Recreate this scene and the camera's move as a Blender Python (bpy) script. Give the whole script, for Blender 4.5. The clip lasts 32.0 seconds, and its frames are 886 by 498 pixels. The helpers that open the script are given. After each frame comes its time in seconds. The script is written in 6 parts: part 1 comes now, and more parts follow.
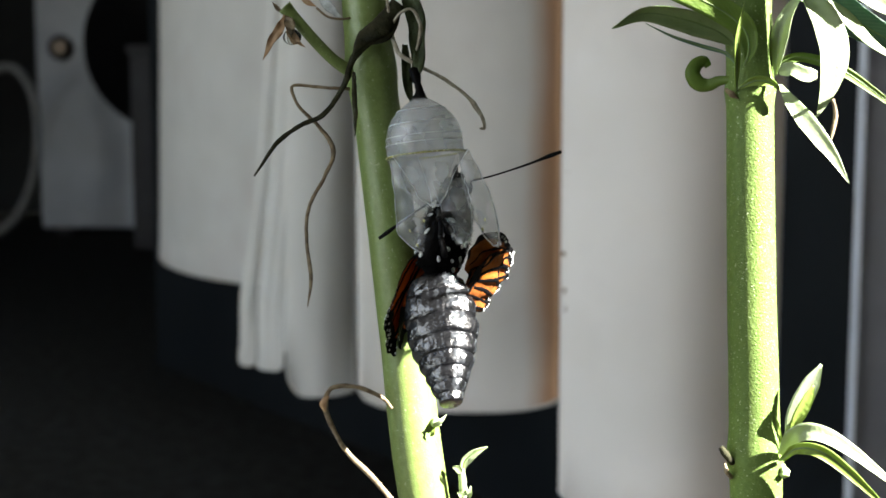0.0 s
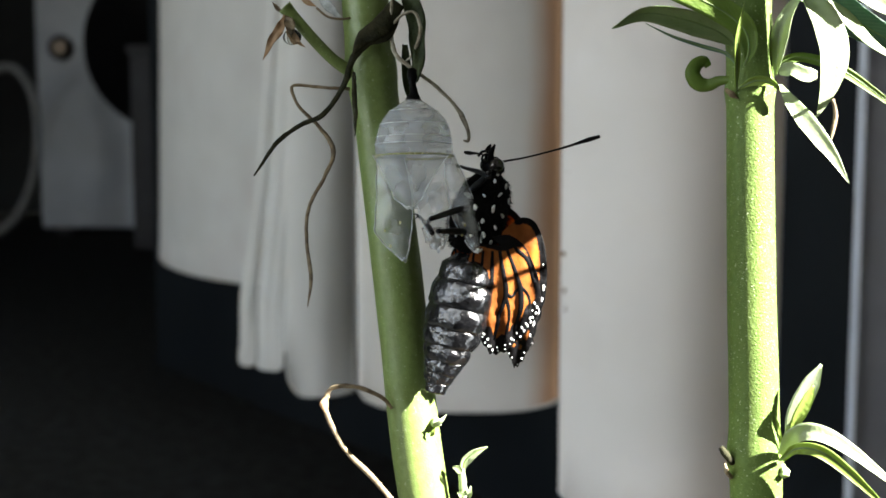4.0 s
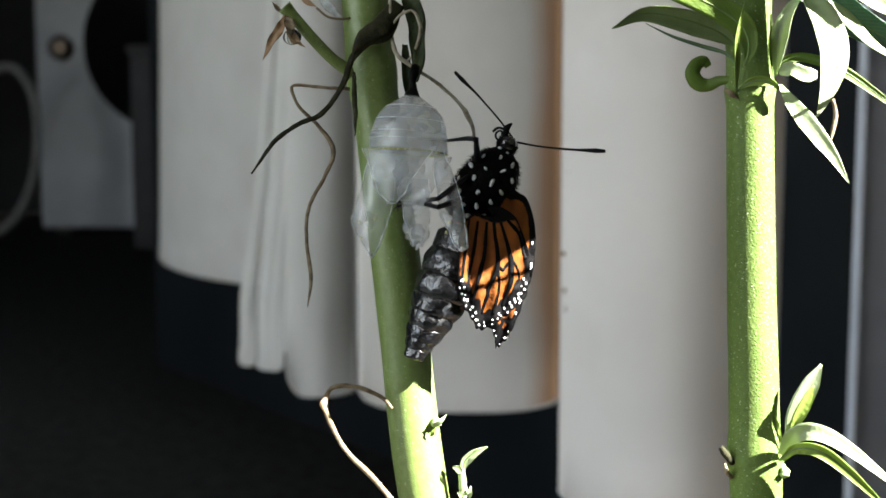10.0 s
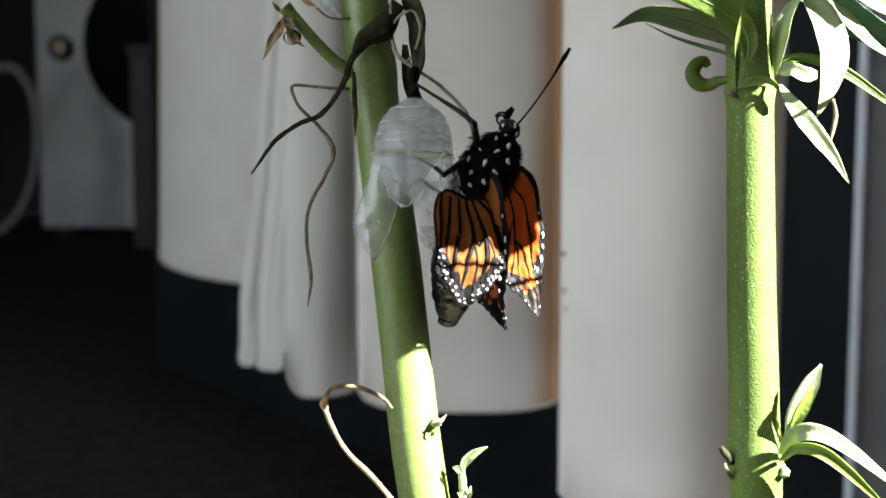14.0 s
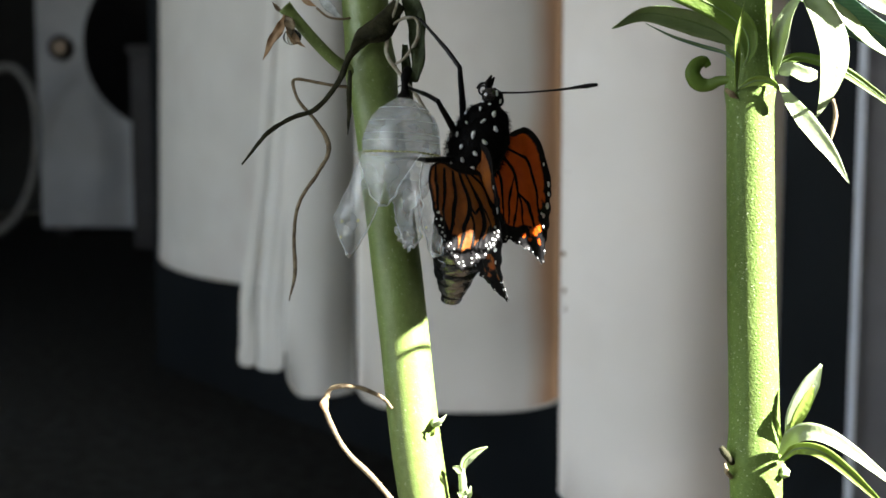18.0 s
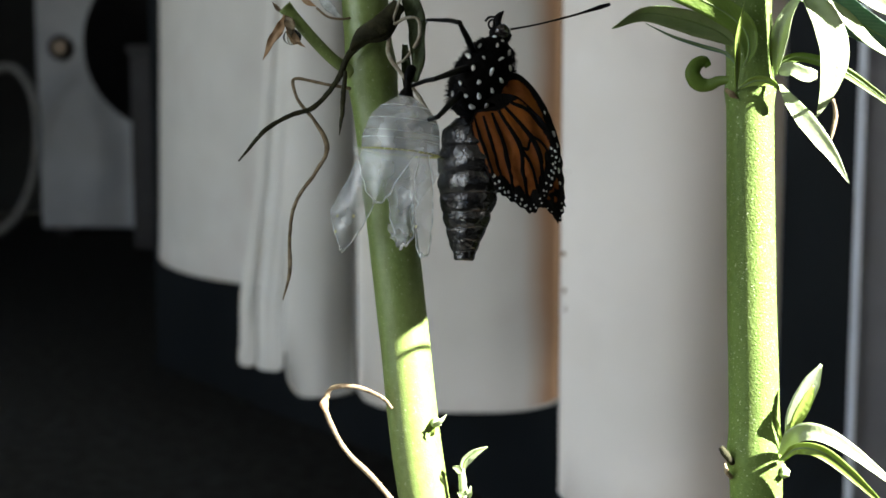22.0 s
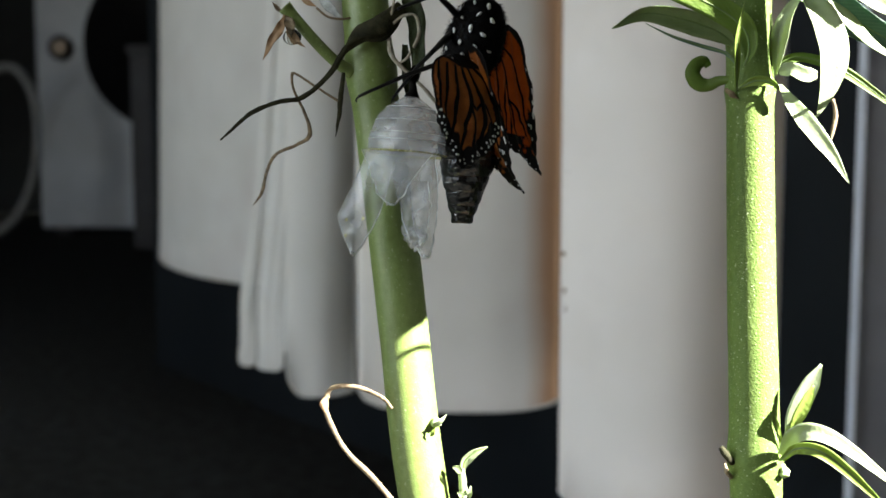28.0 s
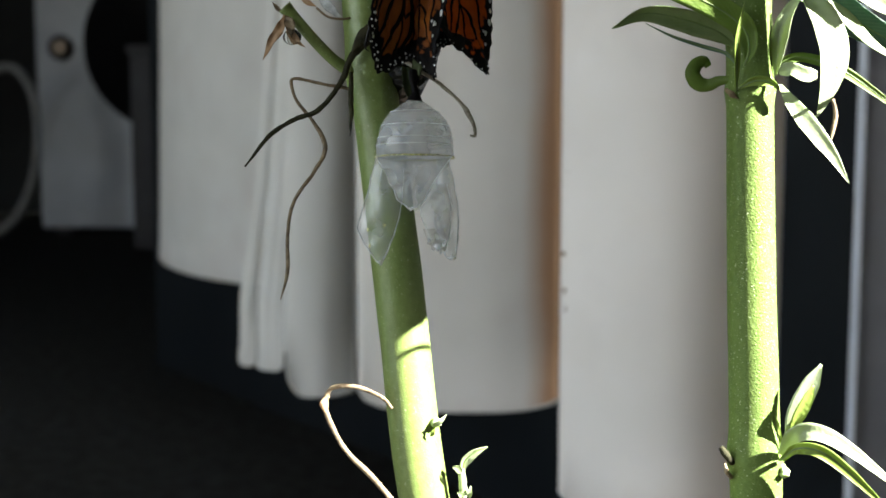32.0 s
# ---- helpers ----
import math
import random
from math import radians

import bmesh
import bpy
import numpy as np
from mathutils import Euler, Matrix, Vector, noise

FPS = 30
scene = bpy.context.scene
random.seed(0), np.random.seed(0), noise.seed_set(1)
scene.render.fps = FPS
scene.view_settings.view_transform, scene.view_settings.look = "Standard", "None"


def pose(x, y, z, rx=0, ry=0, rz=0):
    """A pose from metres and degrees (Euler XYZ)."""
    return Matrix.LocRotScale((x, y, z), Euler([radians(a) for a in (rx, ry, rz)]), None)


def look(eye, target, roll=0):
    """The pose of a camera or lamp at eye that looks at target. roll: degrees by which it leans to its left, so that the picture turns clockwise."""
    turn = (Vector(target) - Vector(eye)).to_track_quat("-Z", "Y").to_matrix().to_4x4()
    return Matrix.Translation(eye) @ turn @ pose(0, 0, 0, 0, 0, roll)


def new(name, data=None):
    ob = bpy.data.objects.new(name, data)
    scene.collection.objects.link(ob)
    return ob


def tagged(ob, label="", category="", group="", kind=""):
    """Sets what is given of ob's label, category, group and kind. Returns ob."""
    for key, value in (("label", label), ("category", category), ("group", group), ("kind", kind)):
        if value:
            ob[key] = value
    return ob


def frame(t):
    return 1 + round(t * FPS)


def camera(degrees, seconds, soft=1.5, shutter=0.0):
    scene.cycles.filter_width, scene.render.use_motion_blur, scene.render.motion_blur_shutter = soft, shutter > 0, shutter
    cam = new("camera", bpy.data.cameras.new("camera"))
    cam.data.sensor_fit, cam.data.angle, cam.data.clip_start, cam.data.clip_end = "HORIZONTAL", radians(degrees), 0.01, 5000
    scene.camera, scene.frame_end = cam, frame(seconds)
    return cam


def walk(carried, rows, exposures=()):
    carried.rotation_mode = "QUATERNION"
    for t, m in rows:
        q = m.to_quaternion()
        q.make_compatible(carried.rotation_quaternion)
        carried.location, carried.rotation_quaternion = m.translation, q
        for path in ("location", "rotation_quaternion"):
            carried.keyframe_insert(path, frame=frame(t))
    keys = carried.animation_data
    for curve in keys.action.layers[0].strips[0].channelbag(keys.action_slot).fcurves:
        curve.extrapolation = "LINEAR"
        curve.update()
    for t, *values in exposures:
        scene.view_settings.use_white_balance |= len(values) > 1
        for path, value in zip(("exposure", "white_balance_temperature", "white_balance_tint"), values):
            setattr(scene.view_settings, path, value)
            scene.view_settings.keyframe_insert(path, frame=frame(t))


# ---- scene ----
# The stage: millimetres to the right (u) of and below (v) the upper left corner of a picture
# 156.8 mm wide that hangs 215.4 mm before the eye; w is the way from it towards the eye.
EYE, TILT, NEAR = Vector((0, -0.2154, 0.33)), 84.0, 215.4
CAMERA_POSE = pose(EYE.x, EYE.y, EYE.z, TILT, 0, 0)
TURN = CAMERA_POSE.to_3x3()

cam = camera(40.0, 32.0, soft=1.6)
cam.data.dof.use_dof = True
cam.data.dof.focus_distance = 0.207
cam.data.dof.aperture_fstop = 27.0
walk(cam, [(0, CAMERA_POSE), (32.0, CAMERA_POSE)])


def at(u, v, w=0.0):
    """The world place of a stage point."""
    k = (NEAR - w) / NEAR
    return CAMERA_POSE @ (Vector(((u - 78.4) * k, (44.1 - v) * k, w - NEAR)) / 1000)


def deep(u, v, d):
    """The same for things d metres away from the eye."""
    return at(u, v, NEAR - d * 1000)


# ---- light ----
SUN_WAY = Vector((0.73, -0.30, 0.60)).normalized()
world = bpy.data.worlds.new("sky")
scene.world = world
world.use_nodes = True
sky = world.node_tree.nodes.new("ShaderNodeTexSky")
sky.sky_type, sky.sun_disc = "NISHITA", False
sky.sun_elevation = math.asin(SUN_WAY.z)
sky.sun_rotation = math.atan2(SUN_WAY.x, SUN_WAY.y)
world.node_tree.links.new(sky.outputs[0], world.node_tree.nodes["Background"].inputs[0])
world.node_tree.nodes["Background"].inputs[1].default_value = 0.05

sun = new("sun", bpy.data.lights.new("sun", "SUN"))
sun.data.energy, sun.data.angle, sun.data.color = 4.1, radians(0.5), (1.0, 0.96, 0.90)
sun.matrix_world = look(SUN_WAY * 3, (0, 0, 0))

window_sky = new("window_sky", bpy.data.lights.new("window_sky", "AREA"))
window_sky.data.shape, window_sky.data.size, window_sky.data.size_y = "RECTANGLE", 0.42, 0.75
window_sky.data.energy, window_sky.data.color = 0.16, (0.93, 0.97, 1.0)
window_sky.matrix_world = look((1.62, -0.70, 1.6), (0.0, -0.70, 1.6))
room_sky = new("room_sky", bpy.data.lights.new("room_sky", "AREA"))
room_sky.data.shape, room_sky.data.size, room_sky.data.size_y = "RECTANGLE", 2.9, 1.8
room_sky.data.energy, room_sky.data.color = 4.05, (1.0, 0.958, 0.885)
room_sky.matrix_world = look((-2.58, -1.6, 1.2), (0, -1.6, 1.2))
scene.view_settings.exposure = 4.0

# ---- materials ----


def surface(name, light, dark, grain=400.0, rough=0.6, metal=0.0, bump=0.3, fine=3000.0, spec=0.4, through_light=0.0,
            tint=None, clear=0.0, coat=0.0, stain=None, stain_scale=60.0, stain_from=0.52, edge=None, veins=None, patch=0.12, sheen=0.0, mask=None):
    """A material of two tones in grain and stains; through_light: translucent share; clear: transparent share;
    mask: a mesh attribute above zero where the scales are of another tone, and that tone."""
    m = bpy.data.materials.new(name)
    m.use_nodes = True
    nt = m.node_tree
    b = nt.nodes["Principled BSDF"]
    out = nt.nodes["Material Output"]
    tc = nt.nodes.new("ShaderNodeTexCoord")

    def noise_node(scale, detail=4.0):
        n = nt.nodes.new("ShaderNodeTexNoise")
        n.inputs["Scale"].default_value, n.inputs["Detail"].default_value = scale, detail
        nt.links.new(tc.outputs["Object"], n.inputs["Vector"])
        return n

    g = noise_node(grain)
    ramp = nt.nodes.new("ShaderNodeValToRGB")
    ramp.color_ramp.elements[0].position, ramp.color_ramp.elements[1].position = 0.32, 0.68
    ramp.color_ramp.elements[0].color, ramp.color_ramp.elements[1].color = (*dark, 1), (*light, 1)
    nt.links.new(g.outputs["Fac"], ramp.inputs[0])
    colour = ramp.outputs[0]
    if stain:
        s = noise_node(stain_scale, 6.0)
        r2 = nt.nodes.new("ShaderNodeValToRGB")
        r2.color_ramp.elements[0].position, r2.color_ramp.elements[1].position = stain_from, max(stain_from + 0.04, 0.72)
        nt.links.new(s.outputs["Fac"], r2.inputs[0])
        mix = nt.nodes.new("ShaderNodeMixRGB")
        mix.inputs[2].default_value = (*stain, 1)
        nt.links.new(r2.outputs[0], mix.inputs[0])
        nt.links.new(colour, mix.inputs[1])
        colour = mix.outputs[0]
    if edge:
        tone, x0, x1 = edge
        sep, mr, ad = nt.nodes.new("ShaderNodeSeparateXYZ"), nt.nodes.new("ShaderNodeMapRange"), nt.nodes.new("ShaderNodeMath")
        wide = noise_node(7.0, 5.0)
        nt.links.new(tc.outputs["Object"], sep.inputs[0])
        ad.operation, ad.inputs[1].default_value = "MULTIPLY_ADD", 0.022
        nt.links.new(wide.outputs["Fac"], ad.inputs[0])
        nt.links.new(sep.outputs[0], ad.inputs[2])
        mr.interpolation_type = "SMOOTHSTEP"
        mr.inputs[1].default_value, mr.inputs[2].default_value = x0 + 0.011, x1 + 0.011
        nt.links.new(ad.outputs[0], mr.inputs[0])
        mix = nt.nodes.new("ShaderNodeMixRGB")
        mix.inputs[2].default_value = (*tone, 1)
        nt.links.new(mr.outputs[0], mix.inputs[0])
        nt.links.new(colour, mix.inputs[1])
        colour = mix.outputs[0]
    ribs = None
    if veins:
        uv, sep = nt.nodes.new("ShaderNodeUVMap"), nt.nodes.new("ShaderNodeSeparateXYZ")
        nt.links.new(uv.outputs[0], sep.inputs[0])

        def maths(kind, x, y):
            q = nt.nodes.new("ShaderNodeMath")
            q.operation = kind
            for slot, value in enumerate((x, y)):
                if isinstance(value, (int, float)):
                    q.inputs[slot].default_value = value
                elif value is not None:
                    nt.links.new(value, q.inputs[slot])
            return q.outputs[0]

        off = maths("ABSOLUTE", maths("SUBTRACT", sep.outputs[1], 0.5), None)
        slant = maths("ADD", maths("SUBTRACT", maths("MULTIPLY", sep.outputs[0], 105.0), maths("MULTIPLY", off, 42.0)), maths("MULTIPLY", g.outputs["Fac"], 3.0))
        ribs = maths("POWER", maths("MULTIPLY_ADD", maths("SINE", slant, None), 0.5), 5.0)
        ribs.node.inputs[0].links[0].from_node.inputs[2].default_value = 0.5
        mix = nt.nodes.new("ShaderNodeMixRGB")
        mix.inputs[2].default_value = (*veins, 1)
        nt.links.new(maths("MULTIPLY", ribs, 0.55), mix.inputs[0])
        nt.links.new(colour, mix.inputs[1])
        colour = mix.outputs[0]
    covered = None
    if mask:
        at_node, jitter, mr = nt.nodes.new("ShaderNodeAttribute"), nt.nodes.new("ShaderNodeMath"), nt.nodes.new("ShaderNodeMapRange")
        at_node.attribute_name = mask[0]
        rough_edge = noise_node(2600.0, 2.0)
        jitter.operation, jitter.inputs[1].default_value = "MULTIPLY_ADD", 0.5
        nt.links.new(rough_edge.outputs["Fac"], jitter.inputs[0])
        nt.links.new(at_node.outputs["Fac"], jitter.inputs[2])
        mr.inputs[1].default_value, mr.inputs[2].default_value = 0.15, 0.35
        nt.links.new(jitter.outputs[0], mr.inputs[0])
        covered = mr.outputs[0]
        mix = nt.nodes.new("ShaderNodeMixRGB")
        mix.inputs[2].default_value = (*mask[1], 1)
        nt.links.new(covered, mix.inputs[0])
        nt.links.new(colour, mix.inputs[1])
        colour = mix.outputs[0]
    nt.links.new(colour, b.inputs["Base Color"])
    b.inputs["Roughness"].default_value, b.inputs["Metallic"].default_value = rough, metal
    b.inputs["Specular IOR Level"].default_value = spec
    b.inputs["Coat Weight"].default_value = coat
    b.inputs["Sheen Weight"].default_value, b.inputs["Sheen Roughness"].default_value = sheen, 0.35
    if bump:
        f = noise_node(fine, 3.0)
        bn = nt.nodes.new("ShaderNodeBump")
        bn.inputs["Strength"].default_value, bn.inputs["Distance"].default_value = bump, 0.4 / fine
        nt.links.new(f.outputs["Fac"], bn.inputs["Height"])
        nt.links.new(bn.outputs[0], b.inputs["Normal"])
    last = b.outputs[0]
    if through_light:
        tr = nt.nodes.new("ShaderNodeBsdfTranslucent")
        if tint and covered:
            mix = nt.nodes.new("ShaderNodeMixRGB")
            mix.inputs[1].default_value, mix.inputs[2].default_value = (*tint, 1), (*mask[1], 1)
            nt.links.new(covered, mix.inputs[0])
            nt.links.new(mix.outputs[0], tr.inputs[0])
        elif tint:
            tr.inputs[0].default_value = (*tint, 1)
        else:
            nt.links.new(colour, tr.inputs[0])
        mx = nt.nodes.new("ShaderNodeMixShader")
        mx.inputs[0].default_value = through_light
        nt.links.new(last, mx.inputs[1])
        nt.links.new(tr.outputs[0], mx.inputs[2])
        last = mx.outputs[0]
    if clear:
        tp = nt.nodes.new("ShaderNodeBsdfTransparent")
        mr = nt.nodes.new("ShaderNodeMapRange")
        mr.inputs[1].default_value, mr.inputs[2].default_value = 0.3, 0.7
        mr.inputs[3].default_value, mr.inputs[4].default_value = min(0.98, clear + patch), clear - patch
        nt.links.new(g.outputs["Fac"], mr.inputs[0])
        mx = nt.nodes.new("ShaderNodeMixShader")
        nt.links.new(mr.outputs[0], mx.inputs[0])
        nt.links.new(last, mx.inputs[1])
        nt.links.new(tp.outputs[0], mx.inputs[2])
        last = mx.outputs[0]
    nt.links.new(last, out.inputs[0])
    return m


# Pale flecks stand for fine hairs and for small highlights on the skin.
STEM = surface("stem_skin", (0.168, 0.232, 0.066), (0.134, 0.190, 0.048), 900, 0.42, bump=0.45, fine=3000, spec=0.5, through_light=0.05,
               stain=(0.30, 0.36, 0.19), stain_scale=1700, stain_from=0.64)
# Darker copy of STEM: the right stem's shade is put into its colour.
STEM_SHADED = surface("shaded_stem_skin", (0.122, 0.182, 0.048), (0.096, 0.148, 0.036), 900, 0.5, bump=0.9, fine=2600, spec=0.12, through_light=0.04,
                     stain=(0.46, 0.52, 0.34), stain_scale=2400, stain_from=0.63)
LEAF = surface("leaf_green", (0.130, 0.200, 0.032), (0.086, 0.148, 0.020), 350, 0.5, bump=0.5, fine=1500, spec=0.3, through_light=0.35,
               tint=(0.15, 0.25, 0.02), veins=(0.125, 0.185, 0.05))
LEAF_GREY = surface("leaf_grey_green", (0.190, 0.250, 0.110), (0.130, 0.185, 0.072), 350, 0.5, bump=0.5, fine=1500, spec=0.3, through_light=0.3,
                    tint=(0.15, 0.24, 0.05), veins=(0.16, 0.21, 0.11))
# Blue-green for a thin leaf and for the shaded underside of another.
LEAF_TEAL_SHADE = surface("leaf_blue_green_shade", (0.085, 0.145, 0.10), (0.050, 0.098, 0.065), 350, 0.5, bump=0.5, fine=1500, spec=0.3, through_light=0.2,
                    tint=(0.10, 0.25, 0.15), veins=(0.12, 0.19, 0.13))
# Light green for young leaves; it also carries the sun on the lower ones.
LEAF_LIGHT = surface("leaf_fresh_lit", (0.22, 0.30, 0.060), (0.15, 0.22, 0.035), 350, 0.5, bump=0.5, fine=1500, spec=0.3, through_light=0.35,
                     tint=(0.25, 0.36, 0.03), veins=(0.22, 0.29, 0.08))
# Pale leaf copy: the strong sun on these leaves is put into its colour.
LEAF_PALE_LIT = surface("leaf_pale_lit", (0.34, 0.40, 0.25), (0.26, 0.325, 0.17), 350, 0.42, bump=0.5, fine=1500, spec=0.5, through_light=0.3,
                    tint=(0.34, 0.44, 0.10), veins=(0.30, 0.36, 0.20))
MIDRIB = surface("leaf_midrib", (0.13, 0.19, 0.06), (0.10, 0.16, 0.04), 500, 0.5)
DRY_DARK = surface("withered_dark", (0.036, 0.036, 0.018), (0.011, 0.011, 0.006), 500, 0.75, bump=0.9, fine=1800, spec=0.1)
HANG = surface("leaf_dark", (0.050, 0.066, 0.026), (0.016, 0.025, 0.010), 400, 0.6, spec=0.15, bump=0.9, fine=1500, through_light=0.15)
DRY_TAN = surface("withered_tan", (0.30, 0.24, 0.15), (0.11, 0.08, 0.05), 700, 0.65, bump=0.9, fine=1800, spec=0.2, through_light=0.15)
DRY_PALE = surface("withered_pale", (0.42, 0.40, 0.31), (0.20, 0.17, 0.12), 900, 0.6, bump=0.8, fine=2200, spec=0.2, through_light=0.15)
DRY_BROWN = surface("withered_brown", (0.55, 0.36, 0.20), (0.28, 0.17, 0.09), 500, 0.6, bump=0.7, fine=1800, through_light=0.2)
SHELL = surface("shell_film", (0.76, 0.79, 0.80), (0.60, 0.64, 0.66), 160, 0.10, bump=0.25, fine=300, spec=0.9, through_light=0.40,
                tint=(0.60, 0.66, 0.69), clear=0.73, patch=0.13, coat=0.6)
SHELL_CAP = surface("shell_cap_film", (0.68, 0.71, 0.72), (0.46, 0.49, 0.51), 240, 0.14, bump=0.3, fine=420, spec=0.9, through_light=0.40,
                    tint=(0.60, 0.65, 0.69), clear=0.66, patch=0.08, coat=0.6)
SHELL_EDGE = surface("shell_edge", (0.85, 0.88, 0.88), (0.65, 0.7, 0.7), 700, 0.15, spec=0.9, through_light=0.3, clear=0.25, patch=0.25)
GOLD = surface("gold_dot", (0.62, 0.60, 0.30), (0.40, 0.38, 0.15), 900, 0.3, metal=0.3)
OLIVE = surface("olive_band", (0.36, 0.37, 0.08), (0.17, 0.18, 0.035), 1500, 0.4)
DROP = surface("water_drop", (0.9, 0.95, 0.95), (0.9, 0.95, 0.95), 100, 0.03, bump=0, spec=0.8)
DROP_INPUTS = DROP.node_tree.nodes["Principled BSDF"].inputs
DROP_INPUTS["Transmission Weight"].default_value, DROP_INPUTS["IOR"].default_value = 1.0, 1.33
BLACK = surface("black_scales", (0.0022, 0.0022, 0.0026), (0.0010, 0.0010, 0.0012), 1500, 0.55, bump=0.6, fine=3500, spec=0.06)
GLOSS = surface("black_horn", (0.003, 0.0033, 0.0045), (0.0015, 0.0015, 0.002), 900, 0.3, bump=0.3, fine=2500, spec=0.15)
ABDOMEN_GREY = surface("abdomen_scales", (0.042, 0.046, 0.050), (0.005, 0.006, 0.008), 900, 0.24, bump=0.8, fine=900, spec=0.8, mask=("band", (0.0030, 0.0032, 0.0038)))
WHITE = surface("white_scales", (0.70, 0.72, 0.70), (0.42, 0.44, 0.43), 1500, 0.6, bump=0.4)
SCALE_BLACK = (0.0024, 0.0023, 0.0026)
ORANGE = surface("orange_under", (0.195, 0.064, 0.015), (0.128, 0.039, 0.008), 420, 0.58, bump=0.6, fine=1900, spec=0.08, through_light=0.10,
                 tint=(0.50, 0.14, 0.012), stain=(0.24, 0.078, 0.009), stain_scale=220, mask=("dark", SCALE_BLACK))
ORANGE_DEEP = surface("orange_upper", (0.60, 0.100, 0.004), (0.44, 0.062, 0.002), 420, 0.5, spec=0.15, bump=0.5, fine=1900, through_light=0.28,
                      tint=(0.6, 0.12, 0.005), mask=("dark", SCALE_BLACK))
EYE_BLACK = surface("eye_black", (0.02, 0.018, 0.018), (0.012, 0.01, 0.01), 800, 0.12, bump=0.1, spec=0.7)
# Darker copy of the fabric: the left slats' weaker light is in its colour.
SLAT = surface("slat_fabric", (0.66, 0.655, 0.615), (0.60, 0.595, 0.555), 14, 0.75, bump=0.25, fine=900, through_light=0.12,
               stain=(0.58, 0.55, 0.51), stain_scale=9)
SLAT_RUST = surface("slat_rust", (0.70, 0.68, 0.63), (0.64, 0.62, 0.57), 14, 0.78, bump=0.25, fine=900, through_light=0.1, stain=(0.58, 0.54, 0.50), stain_scale=9,
                    edge=((0.42, 0.245, 0.135), 0.040, 0.062))
# Darker tone towards the right end puts the slat's shading into its colour.
SLAT_WARM_SHADE = surface("slat_warm_shade", (0.74, 0.71, 0.67), (0.68, 0.65, 0.61), 14, 0.78, bump=0.25, fine=900, through_light=0.1, stain=(0.62, 0.58, 0.53), stain_scale=9,
                    edge=((0.43, 0.385, 0.335), -0.012, 0.046))
SPECK = surface("speck_brown", (0.26, 0.17, 0.11), (0.16, 0.10, 0.06), 200, 0.8)
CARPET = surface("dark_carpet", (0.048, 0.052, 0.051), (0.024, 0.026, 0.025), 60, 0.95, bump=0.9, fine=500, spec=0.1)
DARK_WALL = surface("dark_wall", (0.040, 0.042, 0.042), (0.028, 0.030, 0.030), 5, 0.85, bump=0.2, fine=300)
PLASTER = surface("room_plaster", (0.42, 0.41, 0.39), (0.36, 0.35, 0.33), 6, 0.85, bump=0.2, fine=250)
DOOR_DARK = surface("door_dark", (0.0095, 0.0118, 0.0135), (0.0068, 0.0085, 0.010), 12, 0.45, bump=0.1, fine=300, spec=0.08)
ALU = surface("aluminium", (0.74, 0.78, 0.86), (0.68, 0.72, 0.80), 80, 0.35, bump=0.1)
FRAME_GREY = surface("frame_grey", (0.20, 0.20, 0.215), (0.17, 0.17, 0.185), 40, 0.6)
CASE_GREY = surface("case_grey", (0.47, 0.50, 0.525), (0.385, 0.41, 0.44), 8, 0.5, bump=0.1, fine=300)
CASE_DARK = surface("case_dark", (0.035, 0.037, 0.042), (0.022, 0.023, 0.026), 20, 0.6)
HOLE_BLACK = surface("hole_black", (0.006, 0.006, 0.007), (0.004, 0.004, 0.004), 20, 0.6, spec=0.1)
BRASS = surface("screw_brass", (0.42, 0.33, 0.24), (0.30, 0.24, 0.18), 60, 0.5, metal=0.4)
HOSE = surface("hose_grey", (0.22, 0.225, 0.22), (0.15, 0.155, 0.15), 30, 0.5)
GLASS = surface("window_glass", (0.9, 0.95, 0.95), (0.9, 0.95, 0.95), 2, 0.02, bump=0, clear=0.9, patch=0.0)
EARTH = surface("potting_soil", (0.06, 0.04, 0.025), (0.03, 0.02, 0.012), 120, 0.95, bump=1.0, fine=300)
CLAY = surface("pot_plastic", (0.035, 0.037, 0.036), (0.022, 0.023, 0.023), 30, 0.8, bump=0.4, fine=300)

# ---- mesh tools ----


def mesh_of(name, verts, faces, mats, slots=None, smooth=True):
    me = bpy.data.meshes.new(name)
    me.from_pydata([tuple(v) for v in verts], [], faces)
    for m in mats if isinstance(mats, (list, tuple)) else [mats]:
        me.materials.append(m)
    if slots:
        me.polygons.foreach_set("material_index", slots)
    me.polygons.foreach_set("use_smooth", [smooth] * len(me.polygons))
    me.update()
    return me


def part(name, shape, mats, parent=None, label="", slots=None, smooth=True):
    """One mesh object of (verts, faces) or a bmesh, under a thing or a part."""
    if isinstance(shape, bmesh.types.BMesh):
        me = bpy.data.meshes.new(name)
        shape.to_mesh(me)
        shape.free()
        me.materials.append(mats)
        me.polygons.foreach_set("use_smooth", [smooth] * len(me.polygons))
    else:
        me = mesh_of(name, shape[0], shape[1], mats, slots, smooth)
    ob = new(name, me)
    ob.parent = parent
    if label:
        ob["label"] = label
    return ob


def joined(*shapes):
    verts, faces = [], []
    for vs, fs in shapes:
        n = len(verts)
        verts += list(vs)
        faces += [tuple(i + n for i in f) for f in fs]
    return verts, faces


